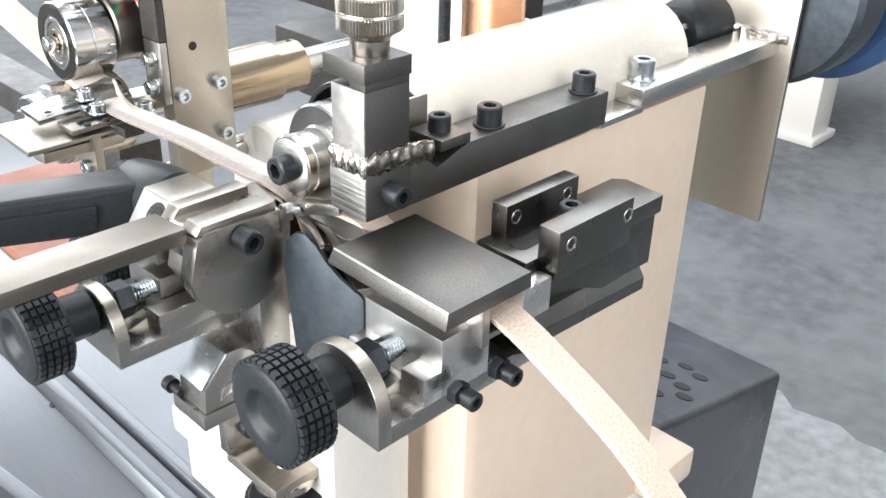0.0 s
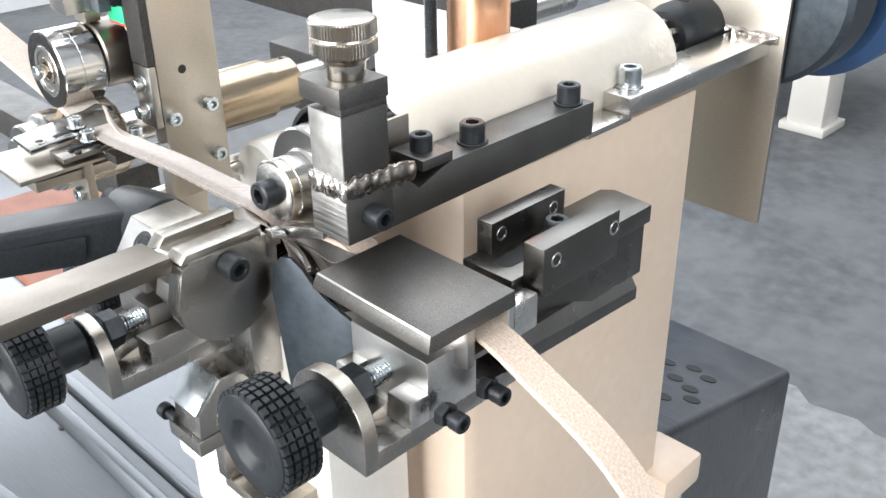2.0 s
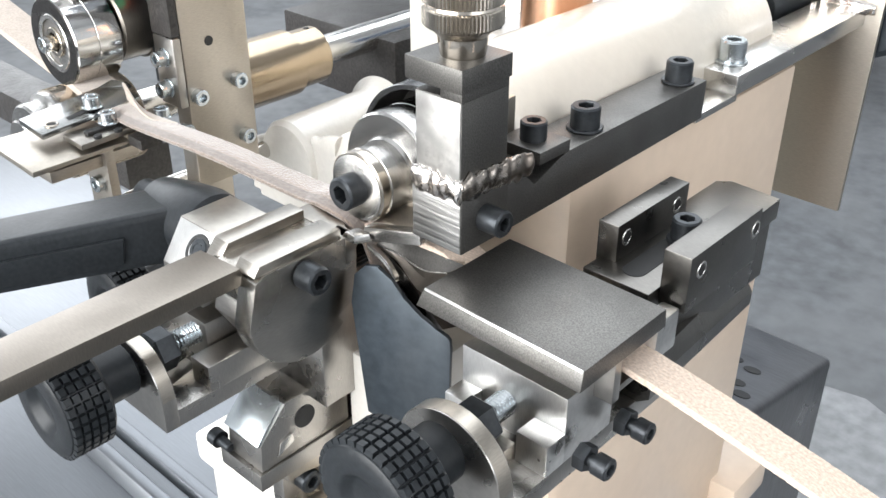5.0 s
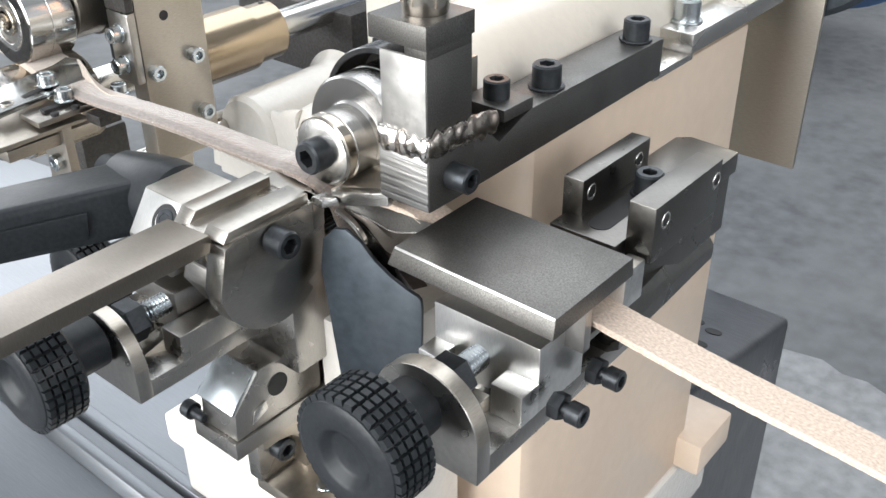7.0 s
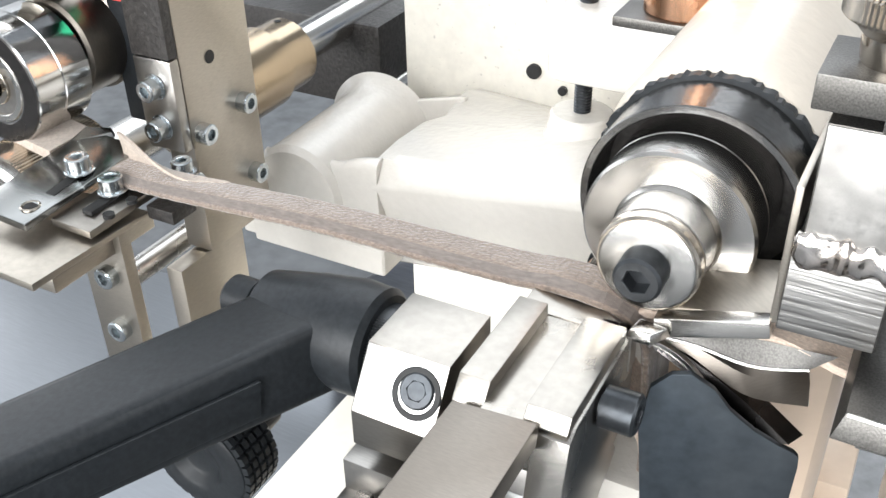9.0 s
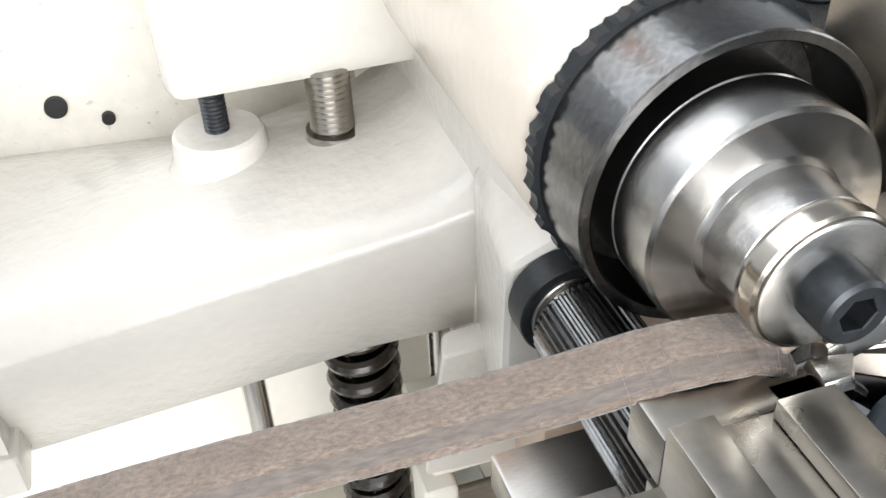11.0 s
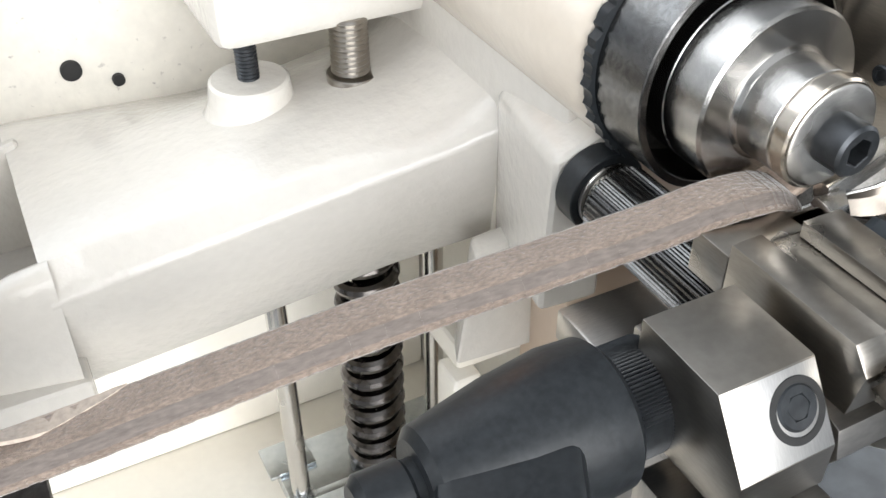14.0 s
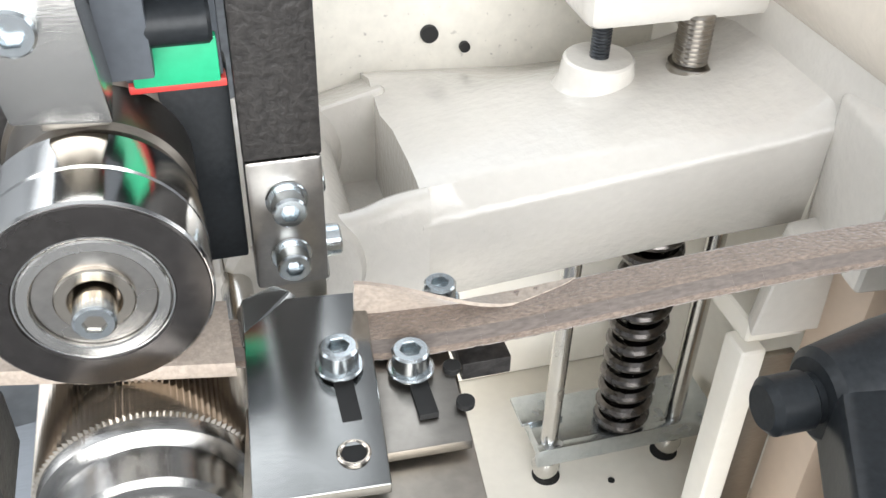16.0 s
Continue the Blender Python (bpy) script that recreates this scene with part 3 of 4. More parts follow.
def roller_seal():
    th = thing("shaft_seal", "black rubber shaft seal with a steel lip", "seal")
    part("rubber", tube(10, 14.0, 62, 71, "y", (-86, 0, -40), 56), "black", th)
    part("lip", tube(9.2, 11.2, 61, 70, "y", (-86, 0, -40), 48), "gun", th)


ROLL2 = (-364.9, -0.4, -5.0)


def guide_roller():
    th = thing("guide_roller", "polished steel guide roller with a shielded ball bearing", "roller", "", ROLL2)
    part("tyre", lathe([(17.5, 30.5), (18, 30), (27.4, 30), (28, 30.6), (28, 44), (27.4, 44.4), (27.4, 45), (28, 45.4), (28, 60), (26, 62), (0, 62), (0, 40), (17.5, 40)], "y", (0, 0, 0), 80), "chrome", th)
    # the end face mirrors dark floor; that dark is put into this ring
    part("face_ring", tube(18.4, 27.2, 29.5, 31, "y", (0, 0, 0), 80), "spring", th, "grooved end face, dark floor reflection put into its colour")
    part("bearing_race", tube(14.4, 17.6, 29.4, 40, "y", (0, 0, 0), 56), "steel", th)
    part("bearing_shield", tube(8, 14.5, 31, 38, "y", (0, 0, 0), 56), "gun", th)
    part("inner_race", tube(6, 9.4, 29.4, 40, "y", (0, 0, 0), 48), "nickel", th)
    part("spindle", rod(5, 22, 50, "y"), "nickel", th)
    part("head", socket_head(5, 4, None, shift(0, 25, 0) @ DIRS["-y"]), "zinc", th, "bright screw head")
    return th


def knurled_roller():
    th = thing("knurled_roller", "knurled steel drive roller with a stepped end", "roller", "", (-361, 0, -62))
    bm = bmesh.new()
    n = 110
    prev = None
    for y, d in ((17, 1.0), (18, 0), (66, 0), (67, 1.0)):
        ring = [bm.verts.new(((29.5 - d - (1.0 if i % 2 else 0)) * K * math.cos(math.pi * i / n), y * K, (29.5 - d - (1.0 if i % 2 else 0)) * K * math.sin(math.pi * i / n)))
                for i in range(n * 2)]
        if prev:
            for i in range(n * 2):
                j = (i + 1) % (n * 2)
                bm.faces.new((prev[i], prev[j], ring[j], ring[i]))
        else:
            bm.faces.new(ring)
        prev = ring
    bm.faces.new(prev)
    part("knurled_band", bm, "nickel", th)
    part("step", lathe([(0, -6), (15, -6), (16, -5), (16, -1), (23, -0.5), (24.5, 1), (24.5, 11), (25.5, 12), (28, 13), (28.4, 14), (28.4, 17), (0, 18)], "y", (0, 0, 0), 72), "turned", th)
    part("bore", rod(9, -6.6, -5, "y", (0, 0, 0), 0.3, 36), "hole", th)
    return th


press, flute = pressing_roller(), fluted_roller()
roller_seal()
guide, knurl = guide_roller(), knurled_roller()


def drive_shaft():
    th = thing("drive_shaft", "steel drive shaft in a bronze bearing sleeve", "shaft")
    part("sleeve", lathe([(0, 128), (24, 128), (25, 129), (25, 205), (23.5, 206), (22, 207), (22, 232), (21, 233), (0, 233)], "y", (-361, 0, -62), 64), "bronze", th, "polished bronze bearing sleeve")
    part("grub_hole", rod(2.2, 24, 25.3, "z", (-361, 226, -62 - 3), 0.2, 16), "hole", th)
    part("shaft", rod(12, 66, 620, "y", (-361, 0, -62)), "steel", th)
    part("cross_shaft", rod(6.5, 40, 420, "y", (-330, 0, -108)), "steel", th)
    part("rail", box(-470, -330, 290, 420, -120, -60, 3), "blackmetal", th)


drive_shaft()

# ---- pressing arm ----


def bead(way, sides, r, swell, flat, seed):
    """An uneven weld bead along a way; sides give the outward direction at each point."""
    rows = []
    for i, (p, side) in enumerate(zip(way, sides)):
        end = 0.55 if i in (0, len(way) - 1) else 1.0
        ring = []
        for k in range(16):
            a = 2 * math.pi * k / 16
            rr = end * (r + swell * noise.noise(Vector((i * 0.35, math.cos(a) * 1.1, math.sin(a) * 1.1 + seed))))
            ring.append(tuple(Vector(p) + Vector(side) * rr * flat * math.cos(a) + Vector((0, 0, rr * math.sin(a)))))
        rows.append(ring)
    return loft(rows)


def pressing_arm():
    th = thing("pressing_bar", "blackened steel bar with a welded square clamp block", "bar")
    part("bar", prism([(27, 0), (178, 2), (178, 21.5), (66, 21.5), (60, 20), (44, 14), (36, 22), (27, 24)], "x", -23, 0, 0.5), "dark", th)
    low = part("lower_block", box(-25, 0, 0, 27.5, 0, 24.5, 0.5), "dark", th)
    part("filed_face", box(-24.6, -0.4, -0.5, 0.1, 0.4, 24, 0.2), "brushed", low, "coarsely filed bright face")
    upper = part("upper_block", box(-23, -0.6, 0.4, 26.4, 24, 61, 0.5), "dark", th)
    part("glare_face", box(-22.6, -1.0, -0.1, 0.6, 24, 60.6, 0.2), "patchy", upper, "blackened face, specular glare put into its paler patches")
    part("web", box(-11, -0.6, 0.4, 26.4, 60, 66, 0.4), "dark", th)
    part("cap", box(-27.5, 0.2, -0.6, 27, 64, 73, 0.6), "dark", th)
    n = 26
    mesh_object("front_weld", bead([(-25 + 25.4 * i / n, 0.3, 26.2) for i in range(n + 1)], [(0, -1, 0)] * (n + 1), 5.0, 2.2, 0.42, 3), "weld", th, "bright smooth weld bead", 89)
    way = [(-0.3, -0.5 + 1.2 * i, 27.0 - (1.2 * i) ** 2 * 0.0016) for i in range(36)]
    mesh_object("side_weld", bead(way, [(1, 0, 0)] * 36, 5.2, 2.6, 0.45, 8), "scale", th, "dark scaly weld bead", 89)
    part("inner_plate", box(-27.5, -25.4, 6, 62, -3, 40, 0.5), "plate", th)
    return th


pressing_arm()
cap_screw((0, 13.5, 11.5), "+x", 5.4, 10, "bolt", 0, 6, "black oxide screw in the side of the clamp block")
cap_screw((-9, 89.5, 21.5), "+z", 6.5, 9.5, "bolt", 1.2, 12, "black oxide cap screw on the arm bar", 10)
cap_screw((-9.5, 167, 21.5), "+z", 6.5, 9.5, "bolt", 1.2, 12, "black oxide cap screw on the arm bar", 25)
cap_screw((-27.2, 22, 6), "-x", 3.0, 1.2, "bolt", 0, 1)


def knurled_knob():
    th = thing("knurled_thumbscrew", "nickel plated knurled thumbscrew on the clamp block", "knob")
    c = (-12, 13.5, 0)
    part("neck", lathe([(0, 73), (8.2, 73), (8.6, 74), (9.2, 80), (12, 83), (0, 84)], "z", c, 48), "nickel", th)
    bm = bmesh.new()
    prev = None
    n = 60
    for z, r, kn in ((83, 12, 0), (83.8, 13.6, 0), (84.6, 14.6, 1), (90, 14.6, 1), (90.6, 13.4, 0), (91.6, 13.2, 0), (92.2, 14.6, 1), (98, 14.6, 1), (98.8, 13.6, 0), (99.2, 12.6, 0)):
        ring = [bm.verts.new(((c[0] + (r - (0.9 if kn and i % 2 else 0)) * math.cos(math.pi * i / n)) * K, (c[1] + (r - (0.9 if kn and i % 2 else 0)) * math.sin(math.pi * i / n)) * K, z * K)) for i in range(2 * n)]
        if prev:
            for i in range(2 * n):
                j = (i + 1) % (2 * n)
                bm.faces.new((prev[i], prev[j], ring[j], ring[i]))
        else:
            bm.faces.new(ring)
        prev = ring
    bm.faces.new(prev)
    part("grip", bm, "nickel", th, "grip with two knurled bands")
    return th


knurled_knob()


def stop_plate():
    th = thing("stop_plate", "small black steel plate screwed on the arm", "plate")
    part("plate", box(-22, 0.5, 46, 66, 21.6, 27, 0.5), "dark", th)
    return th


stop_plate()
cap_screw((-11, 56, 27), "+z", 5.6, 8, "bolt", 0, 6, "black oxide cap screw on the small plate", 20)


def bracket_bar():
    th = thing("extension_bar", "bright ground steel bar with a guard sheet welded on", "bar")
    part("bar", box(-34, -3, 218, 386, 1, 12, 0.8), "steel", th)
    part("spacer", box(-30, -4, 180, 222, -3, 1, 0.5), "steel", th)
    part("guard_sheet", box(-140, 7, 384, 388, -128, 62, 0.8), "plate", th, "brown tinted brushed guard sheet")
    bm = None
    bm = loft([[(-38 + 3.4 * i, 383.5 + (3 + 1.6 * noise.noise(Vector((i * .7, k * .8, 9)))) * math.cos(k * math.pi / 5) * -1,
                 12 + (4 + 2 * noise.noise(Vector((i * .7, k * .8, 5)))) * math.sin(k * math.pi / 5)) for k in range(10)] for i in range(13)])
    part("weld", bm, "weld", th)
    part("hole", rod(3.4, 383.6, 384.2, "y", (-30, 0, -12), 0.1, 20), "hole", th)
    return th


bracket_bar()
cap_screw((-17, 236, 12), "+z", 7.2, 11, "zinc", 1.4, 10, "bright zinc cap screw on the extension bar")


def coupling():
    th = thing("shaft_coupling", "black shaft coupling on a splined steel shaft", "coupling")
    part("hub", lathe([(0, 338), (14, 338), (19, 340), (22, 345), (23.4, 352), (23.4, 384), (0, 384)], "y", (-62, 0, 10), 48), "black", th)
    part("bore", rod(4.4, 23, 23.8, "z", (-62, 362, 10), 0.2, 20), "hole", th)
    bm = rod(10, 300, 346, "y", (-62, 0, 10))
    for i in range(9):
        a = 2 * math.pi * (i + 0.3) / 9
        bm = box(-2.2, 2.2, 300, 342, 9, 15.5, 0.3, bm, 1, shift(-62, 0, 10) @ Matrix.Rotation(a, 4, 'Y'))
    part("spline", bm, "steel", th, "bright splined shaft")
    return th


coupling()


def gearmotor():
    th = thing("gear_motor", "grey gear housing with a blue motor behind the guard", "motor")
    part("gear_housing", lathe([(0, 392), (62, 392), (66, 396), (66, 430), (52, 434), (52, 470), (0, 472)], "y", (-20, 0, 40), 64), "guard", th)
    part("motor_body", lathe([(0, 470), (60, 470), (70, 480), (70, 640), (60, 650), (0, 650)], "y", (-20, 0, 30), 64), "blue", th, "blue enamelled motor body")
    return th


gearmotor()


def trolley():
    th = thing("pallet_frame", "cream painted pallet frame with a dark blue load", "frame")
    part("post", box(-900, -790, 2390, 2500, FLOOR, -640, 8), "cream", th)
    part("post", box(-1500, -1390, 2390, 2500, FLOOR, -640, 8), "cream", th)
    part("foot_plate", box(-915, -775, 2375, 2520, FLOOR, FLOOR + 25, 5), "cream", th)
    part("shelf", box(-1540, -760, 2380, 3100, -640, -590, 8), "cream", th)
    part("load", box(-1560, -720, 2360, 3120, -590, -120, 90, None, 4), "blue", th, "dark blue covered load")
    return th


trolley()

# ---- knife and delivery table ----


def curve(pts, n):
    """n + 1 points on a smooth way through pts."""
    P = [Vector(p) for p in pts]
    out = []
    for k in range(n + 1):
        g = k / n * (len(P) - 1)
        i = min(int(g), len(P) - 2)
        t = g - i
        a, b, c, d = P[max(i - 1, 0)], P[i], P[i + 1], P[min(i + 2, len(P) - 1)]
        out.append(0.5 * ((2 * b) + (c - a) * t + (2 * a - 5 * b + 4 * c - d) * t * t + (3 * b - a - 3 * c + d) * t ** 3))
    return out


BAND_RIGHT = [(-58, 13.5, -25), (-48, 13, -29), (-31, 8, -34), (-15, 6, -44)]


def knife():
    th = thing("splitting_knife", "curved splitting knife with a bright ground edge at the nip", "knife")
    n = 14
    top = curve([(-61, 12.5, -20.5), (-45, 18, -18.5), (-25, 13.5, -15), (-8, 11.5, -12.5)], n)
    edge = curve([(-60.7, 12.4, -23), (-46.7, 13.8, -24), (-30, 11, -23.3), (-14.5, 9, -17.5)], n)
    low = curve([(-60, 12.8, -24.5), (-48, 13.4, -28.5), (-30, 7, -31.5), (-12, -5, -19)], n)
    back = Vector((0, 4, -3))
    facet = part("top_facet", loft([[tuple(a), tuple(b), tuple(b + back), tuple(a + back)] for a, b in zip(top, edge)]), "dark", th, "dark oiled upper facet")
    part("ground_edge", loft([[tuple(b + Vector((0, -0.5, 0.45))), tuple(b + Vector((0.2, -0.9, -0.1))), tuple(b + Vector((0, -0.4, -0.5))), tuple(b + Vector((0, 1, 0)))] for b in edge]), "turned", facet, "bright ground cutting edge")
    hollow = [(b + c) / 2 + Vector((0, 1.6, 0.4)) for b, c in zip(edge, low)]
    part("hollow_face", loft([[tuple(a), tuple(b), tuple(c), tuple(c + back), tuple(a + back)] for a, b, c in zip(edge, hollow, low)]), "dull", th)
    part("backing_strip", hull8([(-58, 4.4, -18), (-26, 5, -8), (-26, 10, -8), (-58, 10, -18), (-59, 4.4, -11.4), (-27, 5, -2.6), (-27, 10, -2.2), (-59, 10, -11)], 0.5), "steel", th, "polished pressing strip")
    part("cover_sheet", hull8([(-58, 9.5, -11.2), (-27, 9.5, -3.4), (-27, 30, 2.4), (-52, 30, -3), (-58, 9.5, -10.4), (-27, 9.5, -2.6), (-27, 30, 3.2), (-52, 30, -2.2)], 0.3), "plate", th, "sloping bright sheet over the nip")
    part("nip_shoe", hull8([(-65, -3, -16), (-57, -3, -16), (-53, 4, -16), (-63, 6, -16), (-64, -2, -13), (-58, -2, -12.6), (-54, 3, -12.4), (-63, 5, -13)], 0.5), "turned", th, "small polished shoe under the roller")
    return th


knife()


def toothed_wheel():
    th = thing("toothed_ring", "dark steel ring segment with fine bright teeth", "gear")
    n = 20
    left = curve([(-64, 13, -27), (-52, 10.5, -31), (-43, 8.5, -36), (-30, 6.5, -48)], n)
    right = curve(BAND_RIGHT, n)
    back = Vector((3, 6, 0))
    part("band", loft([[tuple(a), tuple(b), tuple(b + back), tuple(a + back)] for a, b in zip(left, right)]), "spring", th, "dark oiled band")
    way = curve([(-62.5, 8.4, -23.4), (-57.5, 8.0, -24.2), (-52.5, 7.6, -25.6), (-47.5, 7.2, -28.4), (-43, 6.6, -32.5)], 11)
    bm = None
    for a, b in zip(way, way[1:]):
        d = b - a
        tip = (a + b) / 2 + Vector((-0.75 * d.z, -1.0, -0.75 * abs(d.x)))
        rise = Vector((0.3, 0, 1.6))
        bm = hull8([tuple(a), tuple(b), tuple(b + Vector((0, 2.2, 0))), tuple(a + Vector((0, 2.2, 0))),
                    tuple(a + rise), tuple(b + rise), tuple(b + rise + Vector((0, 2.2, 0))), tuple(a + rise + Vector((0, 2.2, 0)))], 0.1, bm, 1)
        bm = prism([(a.x, a.z), (b.x, b.z), (tip.x, tip.z)], "y", a.y - 0.4, a.y + 1.8, 0, bm)
    part("teeth", bm, "bright", th, "bright ground teeth")
    return th


toothed_wheel()


def blade_guard():
    th = thing("wheel_guard", "blued sheet steel guard with a wavy upper edge", "guard")
    pts = [(0.5, -28.4), (6, -22.6), (11.6, -21.7), (18.6, -26.4), (24.2, -33.7), (31.8, -40.2), (39.5, -44.8), (44, -46.8), (45.6, -48.5), (46, -52.8), (45, -92), (40, -102), (24, -107), (4, -101), (0.6, -66), (-1.7, -43)]
    m = shift(-11, 6.6, 0) @ Matrix.Rotation(radians(16), 4, 'Z') @ shift(-46, 0, 0)
    part("sheet", prism(pts, "y", 0, 2.2, 0.4, None, m), "guard", th)
    part("backing", prism([(4, -36), (24, -52), (38, -62), (36, -84), (14, -76), (2, -52)], "y", 2.4, 12, 0.6, None, m), "dark", th)
    return th


blade_guard()


def delivery_table():
    th = thing("delivery_table", "blackened steel delivery plate with chamfered edges", "table")
    t = Matrix.Rotation(radians(0), 4, 'Z')
    top = part("plate", hull8([(-5, -19.5, -15), (71.4, -21, -15), (71.4, 32, -15), (-5, 33, -15),
                         (-2.6, -17.6, -7.2), (71, -19.2, -7.2), (71, 31.5, -7.2), (-3, 33, -7.2)], 0.5), "dark", th)
    part("worn_edge", hull8([(-2.2, -18.0, -7.8), (70.6, -19.6, -7.8), (70.6, -19.2, -7.8), (-2.2, -17.6, -7.8), (-2.2, -17.7, -7.1), (70.6, -19.3, -7.1), (70.6, -18.7, -7.1), (-2.2, -17.1, -7.1)], 0.12), "bright", top, "bare worn edge")
    part("side_cheek", box(2, 69, 4, 8.5, -36, -14.6, 0.4), "gun", th)
    part("side_cheek", box(2, 70.5, 28, 32, -40, -14.6, 0.4), "bright", th)
    part("floor_strip", box(2, 68, 6, 31, -34, -31, 0.4), "gun", th)
    return th


delivery_table()


def side_brackets():
    """Two upright cheeks on a slotted plate, over a bevelled rail."""
    th = thing("slide_bracket", "dark ground steel slide bracket bolted to the machine head", "bracket")
    part("rear_cheek", box(20, 29.6, 62, 117, -26, -1.5, 0.5), "bracket", th)
    part("front_cheek", box(53.5, 65.5, 57, 114, -25, 0, 0.6), "bracket", th)
    slot = [(39 + 5 * math.cos(a), 76 + (14 if math.sin(a) > 0 else -14) + 5 * math.sin(a)) for a in [2 * math.pi * (i + 0.5) / 24 for i in range(24)]]
    part("slot_plate", prism([(22, 50), (53, 50), (53, 62), (53.4, 62), (53.4, 161), (28, 163), (22, 158)], "z", -28, -18, 0.5), "bracket", th)
    part("slot", prism(slot, "z", -18.6, -17.75, 0), "hole", th)
    part("under_block", box(22, 52, 54, 158, -58, -28.2, 0.6), "bracket", th)
    part("rail", loft([[(30, 36, -40), (63, 36, -40), (66.5, 36, -46), (66.5, 36, -54), (58, 36, -60), (30, 36, -60)],
                       [(22, 163, -65), (41, 163, -62), (47.6, 163, -72), (47.6, 163, -79), (40, 163, -86), (22, 163, -86)]]), "bracket", th, "bevelled rail with a bright oiled top")
    part("gib", box(56, 64, 40, 56, -40, -22, 1.2), "bright", th)
    for y in (69, 108):
        part("bore", tube(2.2, 3.7, 29.3, 29.9, "x", (0, y, -9), 24), "steel", th)
        part("bore_bottom", rod(2.6, 29.2, 29.8, "x", (0, y, -9), 0.1, 18), "hole", th)
    for y in (66, 110):
        part("bore", tube(2.2, 3.7, 65.2, 65.8, "x", (0, y, -8.5), 24), "steel", th)
        part("bore_bottom", rod(2.6, 65.1, 65.7, "x", (0, y, -8.5), 0.1, 18), "hole", th)
    return th


side_brackets()
cap_screw((41, 97, -18), "+z", 6.2, 9.5, "bolt", 1.4, 4, "black oxide cap screw in the slotted bracket")


def star_knob(axis_x, axis_z, y_front, label, reach=88):
    """A moulded knob with a chequered rim on a threaded spindle, its face towards -y."""
    th = thing("adjusting_knob", label, "knob", "adjusting knobs", (axis_x, y_front, axis_z))
    core = part("core", lathe([(0, 4.4), (8.0, 4.2), (9.4, 3.4), (11.2, 0.7), (12.6, 0), (19.5, 0), (21.6, 1.2), (22.2, 2.6), (22.2, 19.4), (21.0, 21), (12, 22), (11.5, 38), (8.5, 40), (0, 40)], "y", (0, 0, 0), 64), "black", th)
    bm = None
    n = 34
    for i in range(n):
        a = 2 * math.pi * i / n
        for j in range(5):
            y = 1.7 + j * 3.6
            m = Matrix.Rotation(a, 4, 'Y')
            bm2 = hull8([(21.6, y, -1.9), (21.6, y + 3.2, -1.9), (21.6, y + 3.2, 1.9), (21.6, y, 1.9),
                         (23.9, y + .4, -1.5), (23.9, y + 2.8, -1.5), (23.9, y + 2.8, 1.5), (23.9, y + .4, 1.5)], 0)
            bmesh.ops.transform(bm2, matrix=m, verts=bm2.verts)
            bm = joined(bm, bm2)
    part("chequered_rim", bm, "black", core)
    part("spindle", threaded(5.2, 38, reach, 1.7, "y", (0, 0, 0), None, None, 24), "zinc", th, "bright threaded spindle")
    if reach > 60:
        part("lock_nut", lathe([(0, 50), (9, 50), (10, 51), (10, 59), (9, 60), (0, 60)], "y", (0, 0, 0), 6), "bolt", th, "black hexagon lock nut")
    return th


def slide_unit(x, y, z, label, size=1.0, rail=36):
    """A slide with an arched end flange, a channel, two jaws and a saddle; its origin is on the spindle at the flange."""
    th = thing("cross_slide", label, "slide", "cross slides", (x, y, z))
    k = size

    def blk(a, b, c, d, e, f, bev=0.6):
        return box(a * k, b * k, c * k, d * k, e * k, f * k, bev)
    arc = [((3 + 24 * math.cos(a)) * k, (-7 + 24 * math.sin(a)) * k) for a in [math.pi * i / 20 for i in range(21)]]
    flange = part("end_flange", prism([(27 * k, -23 * k), *arc, (-21 * k, -20 * k), (-15 * k, -23 * k)], "y", 0, 7.5 * k, 0.5), "gun", th, "arched gunmetal end flange")
    rim = [((3 + 24.15 * math.cos(a)) * k, (-7 + 24.15 * math.sin(a)) * k) for a in [math.pi * (0.01 + 0.98 * i / 24) for i in range(25)]]
    inner = [((3 + 23 * math.cos(a)) * k, (-7 + 23 * math.sin(a)) * k) for a in [math.pi * (0.01 + 0.98 * i / 24) for i in range(25)]]
    part("flange_rim", prism(rim + inner[::-1], "y", 0.6, 7.0 * k, 0), "plate", flange, "turned warm rim")
    part("base", blk(-21, 27, 7, 104, -23, -13.5), "gun", th)
    part("jaw", blk(13, 27.05, 25.5, rail + 0.5, -14, 0), "bright" if size == 1 else "gun", th)
    part("jaw", blk(-22, -12, 26, 36.5, -14, -1), "bright" if size == 1 else "gun", th)
    part("saddle", blk(-22, 27 if size == 1 else 12, 36, 66, -14, 15.5 if size == 1 else 12), "bright" if size == 1 else "gun", th)
    part("swarf_plate", hull8([(0, 14, -13.4), (9, 14, -13.4), (13, 26, -13.4), (3, 26, -13.4), (0, 14, -12.4), (9, 14, -12.4), (12.5, 26, -6), (4, 26, -6)], 0.3), "plate", th)
    return th


star_knob(34, -44, -85, "black moulded knob with a chequered rim on the delivery slide")
slide_unit(34, -48, -44, "gunmetal cross slide under the delivery plate")
star_knob(-112, -62, -124, "black moulded knob with a chequered rim on the knife slide")
slide_unit(-115, -84, -65.5, "gunmetal cross slide under the knife holder", 0.93, 84)
for y in (-8, 18):
    th = thing("set_screw", "black set screw with a lock nut", "screw", "set screws", (64, y, -53))
    part("stud", rod(2.6, 0, 12, "x"), "bolt", th)
    part("nut", lathe([(0, 0), (5.2, 0), (5.6, .6), (5.6, 4.4), (5.2, 5), (0, 5)], "x", (1, 0, 0), 6), "bolt", th)
    part("head", socket_head(4.4, 6, None, shift(8.5, 0, 0) @ DIRS["+x"]), "bolt", th)
